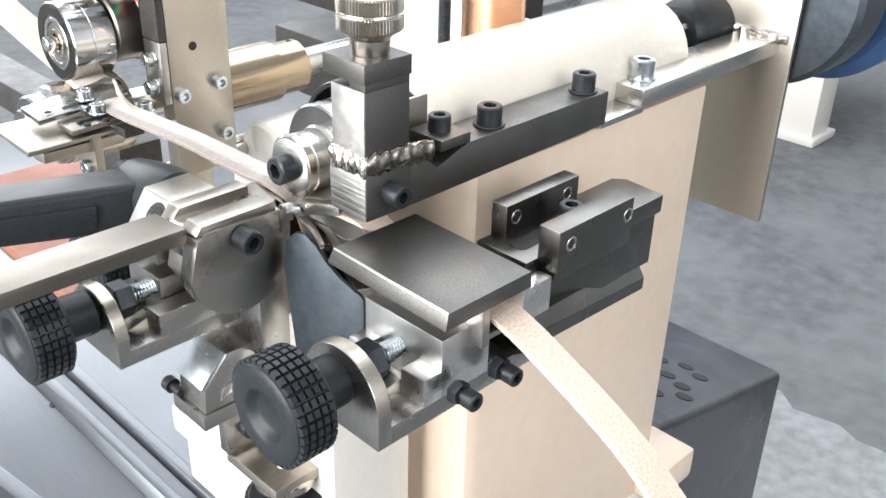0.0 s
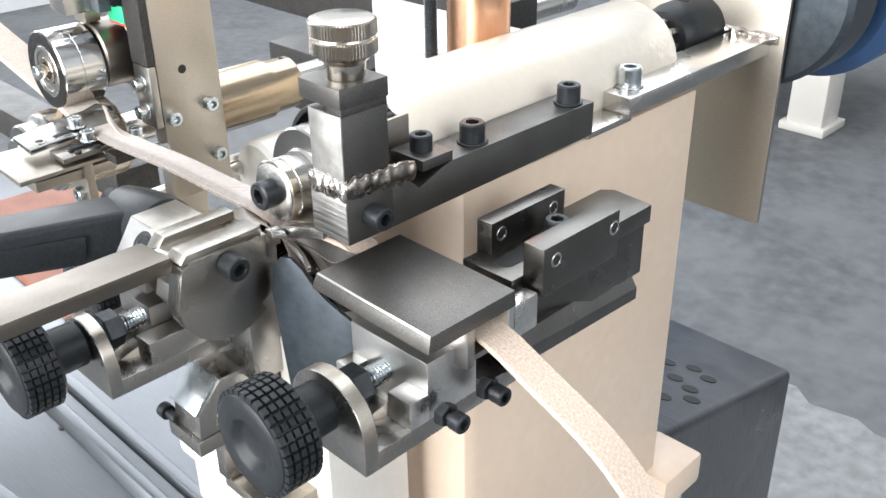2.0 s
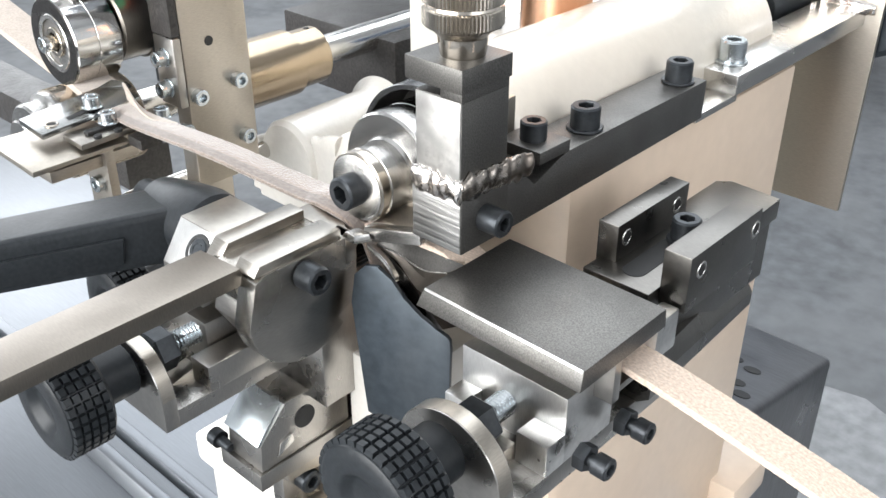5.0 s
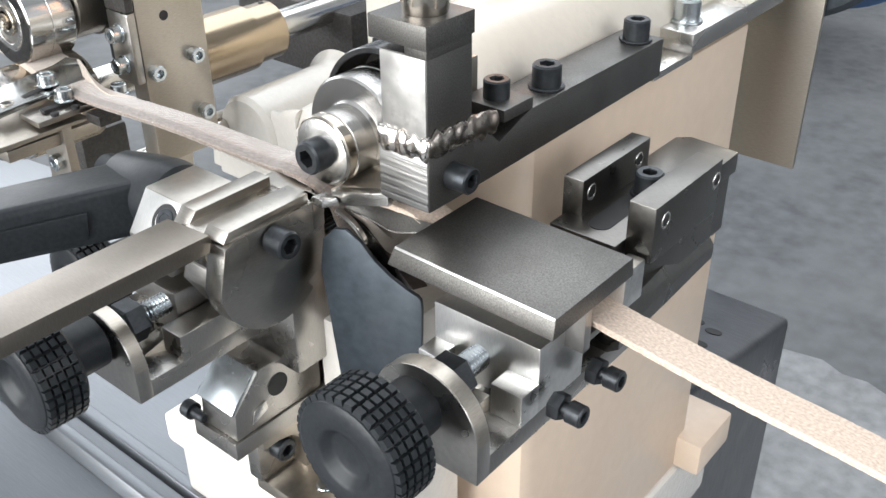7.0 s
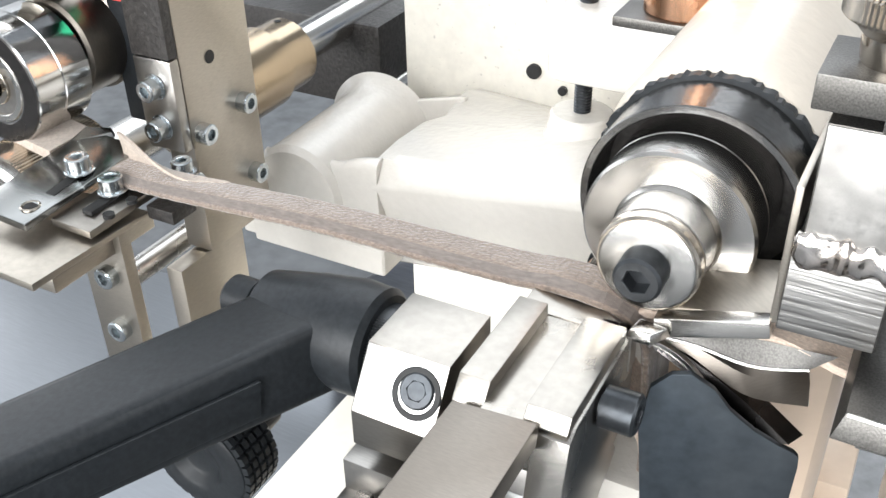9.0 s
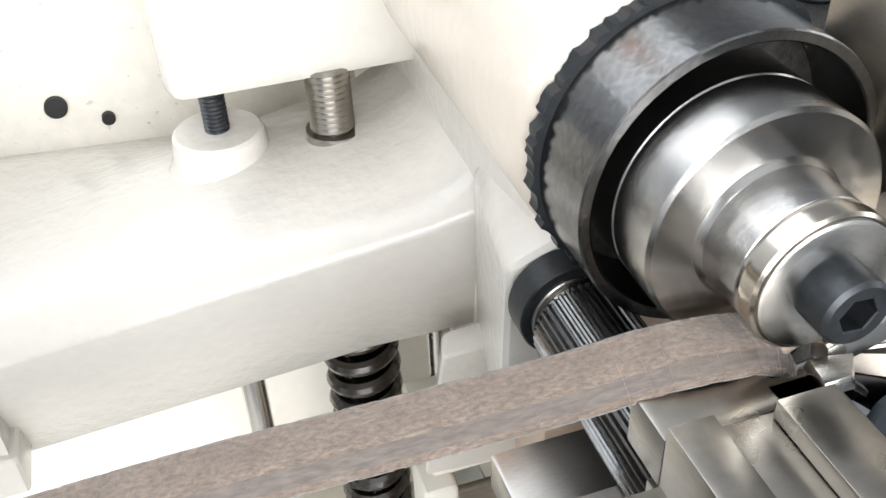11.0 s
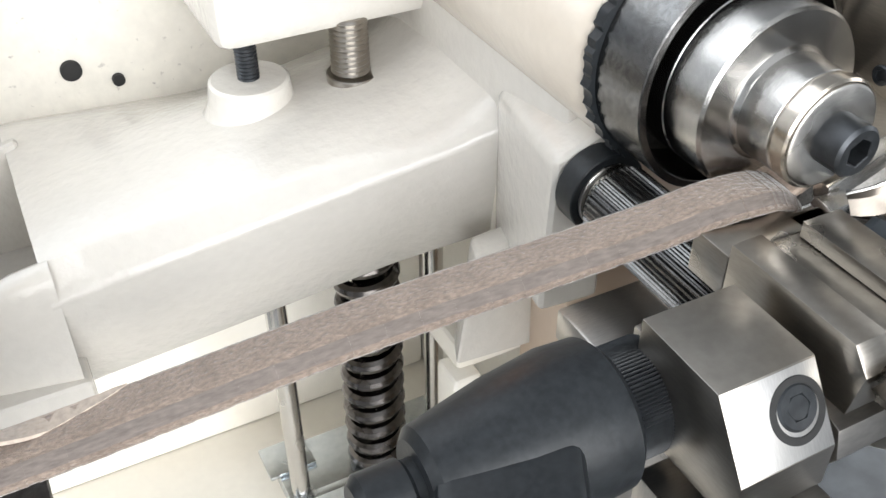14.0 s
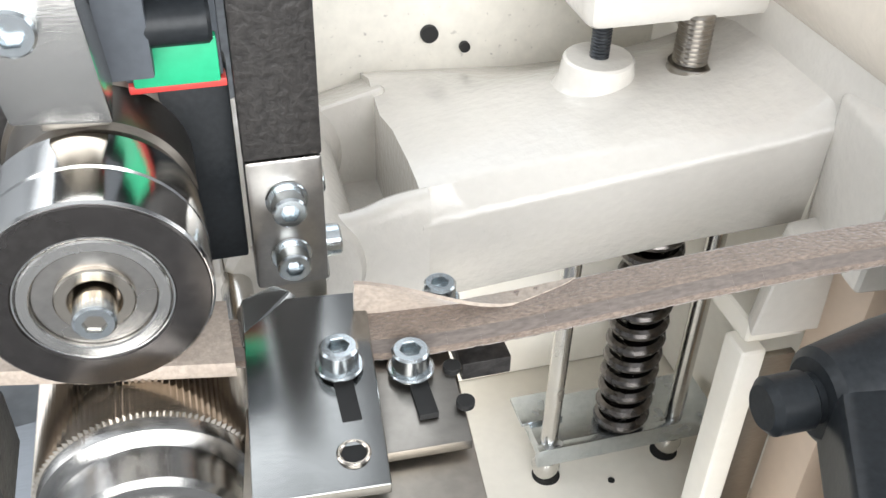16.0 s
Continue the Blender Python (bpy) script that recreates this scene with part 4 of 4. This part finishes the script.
for y, z in ((-46, -128), (-34, -124)):
    th = thing("set_screw", "black set screw with a lock nut", "screw", "set screws", (-104, y, z))
    part("stud", rod(2.6, -12, 0, "x"), "bolt", th)
    part("head", socket_head(4.4, 6, None, shift(-8.5, 0, 0) @ DIRS["-x"]), "bolt", th)
th = star_knob(14, -104, -112, "black moulded knob on the lower vertical spindle", 42)
part("collar", lathe([(0, 30), (17, 30), (18, 31), (18, 35), (15, 37), (0, 38)], "y", (0, 0, 0), 48), "nickel", th, "bright turned collar")
th.matrix_world = shift(-66, -8, -218) @ Matrix.Rotation(radians(90), 4, 'X')
cap_screw((-91, -15, -159), "+x", 6.2, 7, "bolt", 0, 5, "black oxide cap screw in the hanging bracket", 10)
star_knob(-208, -96, -44, "black moulded knob behind the flat bar", 42)

# ---- knife holder ----


def knife_holder():
    th = thing("knife_holder", "machined steel knife holder with two raised rails", "holder")
    arc = [(-26 + 29 * math.cos(a), -35 + 29 * math.sin(a)) for a in [math.pi * (1.02 + 0.72 * i / 16) for i in range(17)]]
    part("disc_plate", prism([(3, -15), (-4, -15), (-45, -15), (-50, -17), *arc, (-9, -52), (3, -46)], "x", -73.5, -63, 0.4), "faced", th, "round-bottomed face plate with a turned face")
    part("front_rail", prism([(-4.2, -10.6), (-46.6, -10.6), (-49.6, -14.6), (-49.6, -15.2), (-4.2, -15.2)], "x", -76.6, -64, 0.35), "mid", th)
    part("rear_rail", prism([(-3, -11), (-43, -11), (-48, -17), (-46, -30), (-3, -30)], "x", -98.4, -89, 0.35), "mid", th)
    part("bed", box(-89.2, -73.3, -50.4, 13, -30, -15.4, 0.4), "mid", th)
    part("bed_front", prism([(-98.4, -2.8), (-62.5, -3.2), (-62.5, 3), (-70, 4), (-82, 12.6), (-94, 14), (-98.4, 10)], "z", -28, -15, 0.6), "mid", th)
    part("rear_disc", prism([(2, -31), (-30, -30), (-46, -36), (-48, -44), (-40, -58), (-20, -64), (2, -50)], "x", -98, -76, 0.6), "gun", th)
    part("mount", box(-112, -70, -14, 12, -104, -44, 1), "gun", th)
    part("side_slab", box(-116, -86, 22, 42, -72, -60, 1.2), "gun", th)
    return th


knife_holder()
cap_screw((-62, -26, -22), "+x", 6.3, 10, "bolt", 0, 5, "black oxide cap screw in the face plate", 15)


def flat_bar():
    th = thing("flat_bar", "long flat ground steel bar clamped in the knife holder", "bar")
    part("bar", hull8([(-96, -300, -21), (-72, -300, -21), (-72, -48, -21), (-96, -48, -21),
                       (-96, -300, -13), (-72, -300, -13), (-72, -50, -13), (-96, -52, -13)], 0.5), "dull", th)
    part("end_mark", box(-90, -78, -292, -286, -13.2, -12.8, 0.1), "hole", th)
    return th


flat_bar()


def clamp_block():
    th = thing("clamp_block", "machined steel clamp block with chamfered end", "block")
    part("block", prism([(-11.5, -15), (-38, -15.4), (-50, -33), (-50, -46), (-11.5, -46)], "x", -131, -104, 0.3), "mid", th)
    face = shift(-117.5, -43.9, -24.4) @ Matrix.Rotation(radians(55.7), 4, 'X')
    # brighter slab: the window's glare on this facet is put into its metal
    part("chamfer_face", box(-13.2, 13.2, -10.3, 10.3, -0.6, 0.25, 0.1, None, 2, face), "bright", th, "chamfered face, window glare put into its bright metal")
    part("counterbore", tube(5.7, 8.0, -0.5, 0.5, "z", (5.5, 0.5, 0), 40, None, face), "hole", th)
    return th


clamp_block()
cap_screw((-112, -43.4, -23.2), "-y", 5.6, 0.6, "bolt", 0, 4, "black oxide cap screw sunk in the clamp block", 0,
          Matrix.Rotation(radians(55.7), 4, 'X'))


def clamping_lever():
    th = thing("clamping_lever", "black plastic clamping lever with a push button", "lever", "", (0, 0, 0))
    bm = bmesh.new()
    n = 90
    rings = []
    for x in (-146, -127):
        rings.append([bm.verts.new((x * K, (-14 + (14.5 - (0.7 if i % 2 else 0)) * math.cos(math.pi * i / n)) * K, (-38 + (14.5 - (0.7 if i % 2 else 0)) * math.sin(math.pi * i / n)) * K)) for i in range(2 * n)])
    for i in range(2 * n):
        j = (i + 1) % (2 * n)
        bm.faces.new((rings[0][i], rings[0][j], rings[1][j], rings[1][i]))
    bm.faces.new(rings[0])
    bm.faces.new(rings[1])
    part("insert", bm, "bolt", th, "fine toothed black insert")
    part("hub", lathe([(0, -190), (11, -190), (13.5, -188), (17.5, -168), (19.5, -152), (19, -143), (17, -141), (0, -141)], "x", (0, -14, -38), 48), "black", th)
    part("button", lathe([(0, -205), (6, -205), (8, -203), (8, -193), (7, -192), (7, -186), (0, -186)], "x", (0, -14, -38), 40), "black", th)
    part("arm", hull8([(-346, -330, -60), (-318, -344, -60), (-150, -24, -52), (-184, -10, -52),
                       (-344, -330, -44), (-320, -344, -44), (-152, -18, -25), (-182, -6, -27)], 4, None, 4), "black", th)
    part("recess", hull8([(-318, -339, -58), (-316.5, -340, -58), (-164, -52, -48), (-165.5, -51, -48),
                          (-318, -339, -49), (-316.5, -340, -49), (-164, -50, -35), (-165.5, -49, -35)], 0.6), "black", th)
    return th


clamping_lever()


def lower_block():
    th = thing("angle_block", "grey steel block with a sloping corner and round bore", "block")
    block = part("block", prism([(-45, -131), (9, -131), (9, -101), (-28, -99), (-44, -115)], "x", -107, -82, 0.6), "gun", th)
    part("under_plate", box(-112, -81, -47, 12, -141, -131.4, 0.5), "gun", th)
    part("bevel_face", hull8([(-107, -44.5, -115.5), (-81.5, -44.5, -115.5), (-81.5, -29, -99.5), (-107, -29, -99.5),
                              (-107, -46.5, -114), (-81.5, -46.5, -114), (-81.5, -31, -97), (-107, -31, -97)], 0.3), "zinc", block, "bright bevelled face")
    part("bore", rod(6, -82, -81.4, "x", (0, -18, -113), 0.1, 28), "hole", block)
    part("key", hull8([(-82, -36, -126), (-80.5, -36, -126), (-80.5, -26, -122), (-82, -26, -122), (-82, -34, -119), (-80.5, -34, -119), (-80.5, -27, -117), (-82, -27, -117)], 0.2), "steel", th)
    part("post", box(-108, -80, 12.5, 26, -409, -90, 1), "plate", th)
    hook = [(-30, -141.6), (12, -141.6), (12, -206), (-5, -206), (-5, -162), (-7, -155), (-12, -150), (-20, -148), (-30, -148)]
    part("bracket", prism(hook, "x", -100, -83, 0.6), "plate", th, "hooked plate under the block")
    part("bracket_foot", box(-98, -50, -26, 10, -184, -176.4, 0.8), "plate", th)
    part("bracket_back", box(-100, -91, -28, -5, -175, -148.6, 0.6), "gun", th)
    part("pedestal", box(-150, -76, -30, 70, -409, -262, 6, None, 3), "cream", th)
    return th


lower_block()

# ---- infeed station ----


def infeed_frame():
    th = thing("infeed_frame", "warm brushed steel upright plate of the infeed station", "frame")
    sheet = part("plate", box(-319, -303, 80.2, 130, -104, 140, 1.2), "plate", th)
    part("front_strip", box(-325, -303, 74, 80, 0, 160, 0.8), "blackmetal", th, "crackle black enamelled upright strip")
    part("hole", rod(3.2, -303, -302.6, "x", (0, 100, -7), 0.1, 20), "hole", sheet)
    part("end_plate", box(-325, -303, 74, 80, -46, -0.5, 1.4), "gun", th)
    part("lower_plate", box(-316, -306, 60, 108, -190, -105, 1), "plate", th)
    return th


infeed_frame()
for y, z in ((87, -40.5), (120, -77), (118, -37)):
    cap_screw((-303, y, z), "+x", 5.2, 6, "zinc", 0, 6, "bright zinc cap screw on the infeed plate")
for z in (-14, -34):
    cap_screw((-314, 74, z), "-y", 5, 6.5, "zinc", 1, 6, "bright zinc cap screw on the infeed strip")
cap_screw((-303, 74, -60), "+x", 5.2, 6, "zinc", 0, 6, "bright zinc cap screw on the infeed plate")


def folding_guides():
    th = thing("folding_guide", "polished steel folding guide plate with slots", "guide")
    top = part("plate", hull8([(-336, -15, -38), (-304, -17, -38), (-297.5, 44, -29), (-331, 46, -28),
                         (-336, -15, -34.6), (-304, -17, -34.6), (-298, 44, -27.2), (-331, 46, -26.2)], 0.5, None, 3), "polished", th)
    part("curl", hull8([(-333, 30, -29.5), (-316, 47, -28), (-322, 53, -30), (-333, 46, -30),
                        (-332, 34, -28), (-318, 47, -25.6), (-322, 51, -26), (-331, 45, -24.6)], 0.6, None, 3), "polished", th, "rolled corner of the guide plate")
    part("slot", hull8([(-312, 2, -36), (-307, 2, -36), (-307, 16, -34), (-312, 16, -34), (-312, 2, -31.9), (-307, 2, -31.9), (-307, 16, -30.1), (-312, 16, -30.1)], 0.2), "hole", top)
    part("threaded_hole", tube(3, 4.2, -38, -32.6, "z", (-311, -7, 0), 24), "nickel", top)
    part("hole", rod(3.1, -37, -33.0, "z", (-311, -7, 0), 0.1, 20), "hole", top)
    th = thing("folding_guide", "flat steel folding guide plate with a slot", "guide")
    part("plate", hull8([(-303, -5.5, -41), (-281, -6.3, -41), (-277.5, 40, -38), (-298, 42, -38),
                         (-303, -5.5, -37.6), (-281, -6.3, -37.6), (-278, 40, -34), (-298, 42, -34)], 0.5), "mid", th)
    part("lower_plate", hull8([(-342, -34, -48), (-282.6, -36, -48), (-277, 22, -44), (-334, 22, -44),
                               (-342, -34, -44.6), (-282.6, -36, -44.6), (-277, 22, -42), (-334, 22, -42)], 0.5), "plate", th)
    part("slot", box(-292.5, -287.5, 2, 18, -36.6, -34.6, 0.2), "hole", th)
    for y in (4, 17):
        part("hole", rod(2.4, -36, -34.2, "z", (-280, y, 0), 0.1, 18), "hole", th)
    part("stop", box(-276, -262, 20, 34, -44, -38, 0.5), "blackmetal", th)
    th = thing("guide_support", "plain steel support leg under the folding guides", "support")
    part("leg", box(-305, -280, 6, 12, -120, -44, 0.6), "plate", th)
    part("cross_piece", box(-330, -284, -26, 30, -56, -49, 0.8), "plate", th)
    for z in (-68, -96):
        part("screw_head", socket_head(5, 5, None, shift(-290, 6, z) @ DIRS["-y"]), "zinc", th)


folding_guides()
cap_screw((-309.5, 19, -29.6), "+z", 5, 6, "zinc", 1.2, 8, "bright zinc cap screw on the folding guide")
cap_screw((-291, 18, -34), "+z", 5, 6, "zinc", 1.2, 8, "bright zinc cap screw on the folding guide")
cap_screw((-276, 44, -34), "+z", 4.6, 5, "zinc", 0.8, 8, "bright zinc cap screw beside the strip")


def limit_switch():
    th = thing("limit_switch", "green and grey limit switch with a red gasket", "switch")
    part("body", box(-352, -327, 78, 104, 25, 110, 1.2), "slate", th)
    part("green_cover", box(-350, -328, 75, 79, 25, 38, 0.8), "green", th)
    part("red_gasket", box(-351.5, -326.5, 76, 82, 23, 25.4, 0.5), "red", th)
    part("lever", rod(6, -346, -329, "x", (0, 72, 44), 1, 28), "black", th)
    part("stem", box(-356, -344, 66, 78, 32, 90, 1), "slate", th)
    part("arm", box(-345, -326, 84, 92, -40, 26, 1), "black", th)
    return th


limit_switch()


def roller_bracket():
    th = thing("roller_bracket", "bright steel bracket above the guide roller", "bracket")
    part("block", hull8([(-376, 46, 34), (-354, 46, 32), (-354, 70, 32), (-376, 70, 34), (-382, 46, 76), (-358, 46, 76), (-358, 70, 76), (-382, 70, 76)], 1), "steel", th)
    part("arm", box(-372, -356, 60, 72, 24, 36, 0.8), "plate", th)
    part("drum", lathe([(0, 62.5), (23, 62.5), (24.5, 64), (24.5, 84), (26, 85), (26, 88), (0, 89)], "y", (-362.5, 0, -1), 56), "dull", th, "dark drum behind the roller")
    return th


roller_bracket()
cap_screw((-370, 46, 58), "-y", 5.4, 6, "zinc", 0, 6, "bright zinc cap screw on the roller bracket")


def back_machine():
    """Dark stage and uprights behind the infeed station."""
    th = thing("rear_stage", "dark steel stage behind the infeed station", "stage")
    part("beam", box(-820, -420, 90, 130, -150, -120, 3), "blackmetal", th)
    part("control_box", box(-520, -440, 420, 470, 20, 150, 4), "slate", th)
    part("handwheel", tube(46, 60, 700, 716, "y", (-360, 0, -20), 48), "steel", th)
    part("cross_beam", box(-900, -340, 480, 540, -110, -40, 3), "blackmetal", th)
    return th


back_machine()



def carried_board():
    # unidentified reddish patch, put in as a flat sheet that slides away
    th = thing("reddish_sheet", "unidentified reddish brown sheet lying on the stand", "hide", "", (-850, 225, -404))
    part("hide", hull8([(-230, -90, -6), (230, -100, -6), (215, 130, -6), (-230, 120, -6), (-230, -86, 3), (226, -96, 3), (211, 126, 3), (-230, 116, 3)], 2, None, 3), "rust", th)
    return th


board = carried_board()

# ---- leather strip, in short rigid lengths that run with the feed ----


def strip_shape(name, s0, s1, mat, parent, profile, edge=()):
    """One length of the strip along x, from its own middle; the surface coordinates run on from length to length."""
    slim = 0.985 if round(s0 / LEN) % 2 else 1.0
    bm = bmesh.new()
    uv = bm.loops.layers.uv.new("UVMap")
    half = (s1 - s0) / 2
    xs = [-half - 1.2, half + 1.2]
    rows = [[bm.verts.new((x * K, u * slim * K, v * slim * K)) for u, v in profile] for x in xs]
    n = len(profile)
    for i in range(n):
        j = (i + 1) % n
        bm.faces.new((rows[0][i], rows[0][j], rows[1][j], rows[1][i])).smooth = True
    bm.faces.new(rows[0][::-1])
    bm.faces.new(rows[1])
    for f in bm.faces:
        for lp in f.loops:
            co = lp.vert.co
            lp[uv].uv = (co.x + (s0 + s1) / 2 * K, co.y + co.z)
    for i in edge:
        bm.faces.ensure_lookup_table()
        bm.faces[i].material_index = 1
    ob = part(name, bm, mat, parent)
    if edge:
        ob.data.materials.append(M["grain"])
    return ob


class Track:
    """A smooth way through given points, measured by its length."""

    def __init__(self, pts):
        P = [Vector(p) for p in pts]
        out = []
        for i in range(len(P) - 1):
            a, b, c, d = P[max(i - 1, 0)], P[i], P[i + 1], P[min(i + 2, len(P) - 1)]
            for k in range(12):
                t = k / 12
                out.append(0.5 * ((2 * b) + (c - a) * t + (2 * a - 5 * b + 4 * c - d) * t * t + (3 * b - a - 3 * c + d) * t ** 3))
        out.append(P[-1])
        self.p, self.s = out, [0.0]
        for a, b in zip(out, out[1:]):
            self.s.append(self.s[-1] + (b - a).length)

    def at(self, s):
        i = max(0, min(len(self.s) - 2, int(np.searchsorted(self.s, s)) - 1))
        a, b = self.p[i], self.p[i + 1]
        t = (s - self.s[i]) / (self.s[i + 1] - self.s[i])
        return a + (b - a) * t, (b - a).normalized()


IN_POINTS = [(-700, 43, 44), (-560, 43, 10), (-450, 43, -14), (-395, 43, -25), (-361, 42.5, -31), (-330, 38, -32), (-300, 32, -31.2), (-265, 28.3, -28.8), (-190, 24.8, -21.6),
                  (-140, 21.4, -18.2), (-108, 18.4, -15.2), (-92, 16.4, -12.3), (-80, 15.2, -11.8), (-71, 15.4, -13.6), (-64.5, 15.8, -17.6), (-60.5, 17, -24.5), (-59, 19, -40), (-57, 22, -100), (-57, 24, -200), (-57, 24, -400)]
IN_TRACK = Track(IN_POINTS)
THROUGH = [(-57, 24, -420), (-57, 22, -120), (-64, 18, -56), (-80, 17, -37), (-77, 16, -22), (-65, 19, -16), (-47, 23, -16), (-25, 22.5, -14.6)]
OUT_SHAPES = [
    (0.0, [*THROUGH, (0, 18, -17), (40, 20, -22), (70, 20, -26), (102, 20, -38.6), (133, 20, -53.5), (155, 20, -69), (190, 20, -100), (225, 20, -150), (250, 20, -220), (260, 20, -420)]),
    (1.5, [*THROUGH, (0, 18, -17), (40, 20, -22), (70, 20, -25.5), (98, 20, -36.4), (126, 20, -49.8), (145, 20, -64), (176, 20, -96), (206, 20, -146), (228, 20, -220), (236, 20, -420)]),
    (2.5, [*THROUGH, (0, 18, -17), (40, 20, -21), (68, 20, -24), (95, 20, -35), (124, 20, -46.5), (144, 20, -59.4), (178, 20, -88), (210, 20, -136), (234, 20, -210), (244, 20, -420)]),
    (3.5, [*THROUGH, (0, 18, -17), (40, 20, -21), (71, 20, -24), (104, 20, -32), (134, 20, -42), (165, 20, -55), (200, 20, -76), (240, 20, -112), (270, 20, -180), (285, 20, -390)]),
    (6.0, [*THROUGH, (0, 18, -17), (40, 20, -22), (69, 20, -25.8), (114, 20, -31.2), (154, 20, -36), (200, 20, -43), (250, 20, -54), (300, 20, -70), (350, 20, -95), (460, 20, -200)]),
    (7.0, [*THROUGH, (0, 18, -17), (40, 20, -23), (70, 20, -27.5), (120, 20, -33.8), (160, 20, -37), (205, 20, -42), (255, 20, -52), (305, 20, -68), (355, 20, -92), (460, 20, -195)]),
    (16.0, [*THROUGH, (0, 18, -17), (40, 20, -22), (70, 20, -25), (95, 20, -27.5), (112, 20, -29.6), (170, 20, -38), (230, 20, -50), (290, 20, -68), (345, 20, -94), (460, 20, -200)]),
]
OUT_TRACKS = [(t, Track(p)) for t, p in OUT_SHAPES]
FEED, START = 14.0, 1.8
LEN = 4.5
IN_PROFILE = [(-8.8, -2.8), (-9.2, -2.0), (-9.1, -0.9), (-8.5, -0.5), (-7.9, -0.2), (-5.4, 1.5), (-2.6, 1.9), (0, 2.0), (4.8, 2.1), (5.7, 1.6), (6.0, 0.0), (5.4, -1.6), (-2, -2.2)]
OUT_PROFILE = [(-8.5, -1.3), (-8.7, 0.5), (-8.1, 1.1), (0, 1.3), (8.2, 1.1), (8.7, 0.5), (8.5, -1.3)]

in_strip = thing("leather_strip", "brown leather strip with its edge folded, running to the knife", "leather strip")
IN_PIECES = []
total = IN_TRACK.s[-1]
s = -60.0
s_max = total - 260
while s < s_max:
    IN_PIECES.append((strip_shape("strip_length", s, s + LEN, "flesh", in_strip, IN_PROFILE, (3, 4)), s + LEN / 2))
    s += LEN

rows = []
flat_end = next(k for k, p in enumerate(IN_TRACK.p) if p.x > -334)
for p in IN_TRACK.p[2:flat_end]:
    rows.append([(p.x, p.y + u, p.z + v) for u, v in ((-12.5, -2.2), (-13, 0), (-12.5, 2.5), (0, 2.9), (12.5, 2.6), (13, 0), (12.5, -2.2))])
part("flat_length", loft(rows), "pale", in_strip, "flat pale leather before the fold")
rows = []
for i in range(22):
    u = i / 21
    x = -302 + 62 * u
    near = min(range(len(IN_TRACK.p)), key=lambda k: abs(IN_TRACK.p[k].x - x))
    z0 = IN_TRACK.p[near].z
    hinge = Vector((x, IN_TRACK.p[near].y + 5.4, z0 + 0.8 + 1.3 * u))
    ease = u * u * (3 - 2 * u)
    ang = radians(84 + 92 * min(1, 1.25 * ease))
    top, under = [], []
    for k in range(7):
        w = (13 * (1 - u) ** 0.75 + 0.3) * k / 6
        bend = ang + radians(12) * (1 - ease) * (k / 6)
        c = hinge + Vector((0, math.cos(bend) * w, math.sin(bend) * w))
        nrm = Vector((0, -math.sin(bend), math.cos(bend))) * (0.7 - 0.4 * u)
        top.append(c + nrm)
        under.append(c - nrm)
    rows.append([tuple(v) for v in top + under[::-1]])
part("folding_flap", loft(rows), "pale", in_strip, "pale inner side of the flap as it folds over")
out_strip = thing("leather_strip", "pale tan split leather strip leaving the delivery table", "leather strip")
OUT_PIECES = []
s = 100.0
while s < 940:
    OUT_PIECES.append((strip_shape("strip_length", s, s + LEN, "leather", out_strip, OUT_PROFILE), s + LEN / 2))
    s += LEN


def along(p, d, roll=0.0):
    """The pose of a length of strip at p (mm) that heads along d."""
    x = d.normalized()
    y = Vector((0, 1, 0))
    z = x.cross(y).normalized()
    y = z.cross(x)
    m = Matrix((x, y, z)).transposed().to_4x4()
    return Matrix.Translation(p * K) @ m @ Matrix.Rotation(roll, 4, 'X')


def run_of(t):
    return FEED * max(0.0, t - START)


def out_place(s, t):
    for (ta, a), (tb, b) in zip(OUT_TRACKS, OUT_TRACKS[1:]):
        if t <= tb:
            break
    k = min(1, max(0, (t - ta) / (tb - ta)))
    k = k * k * (3 - 2 * k)
    (pa, da), (pb, db) = a.at(s), b.at(s)
    return pa.lerp(pb, k), da.lerp(db, k)


def motions():
    times = [0.0, 1.5, 2.0, 2.5, 3.0, 3.5, 4.0, 4.5, 5.0, 5.5, 6.0, 7.0, 8.0, 9.0, 10.0, 11.0, 12.0, 13.0, 14.0, 15.0, 16.0]
    for ob, s0 in IN_PIECES:
        rows = []
        for t in times:
            p, d = IN_TRACK.at(s0 + run_of(t))
            rows.append((t, along(p, d)))
        walk(ob, rows)
    for ob, s0 in OUT_PIECES:
        rows = []
        for t in times:
            p, d = out_place(s0 + run_of(t), t)
            rows.append((t, along(p, d)))
        walk(ob, rows)
    rest = board.location.copy()
    walk(board, [(t, Matrix.Translation(rest + Vector((dx, 0, 0)))) for t, dx in
                 ((0.0, 0), (2.4, 0), (3.0, -0.42), (3.4, -0.8), (4.0, -0.9), (16.0, -0.9))])
    for ob, r, way in ((press, 15.5, -1), (flute, 17.5, 1), (guide, 28.0, -1), (knurl, 29.5, 1)):
        base = ob.location.copy()
        walk(ob, [(t, Matrix.Translation(base) @ Matrix.Rotation(way * run_of(t) / r, 4, 'Y')) for t in times])


motions()
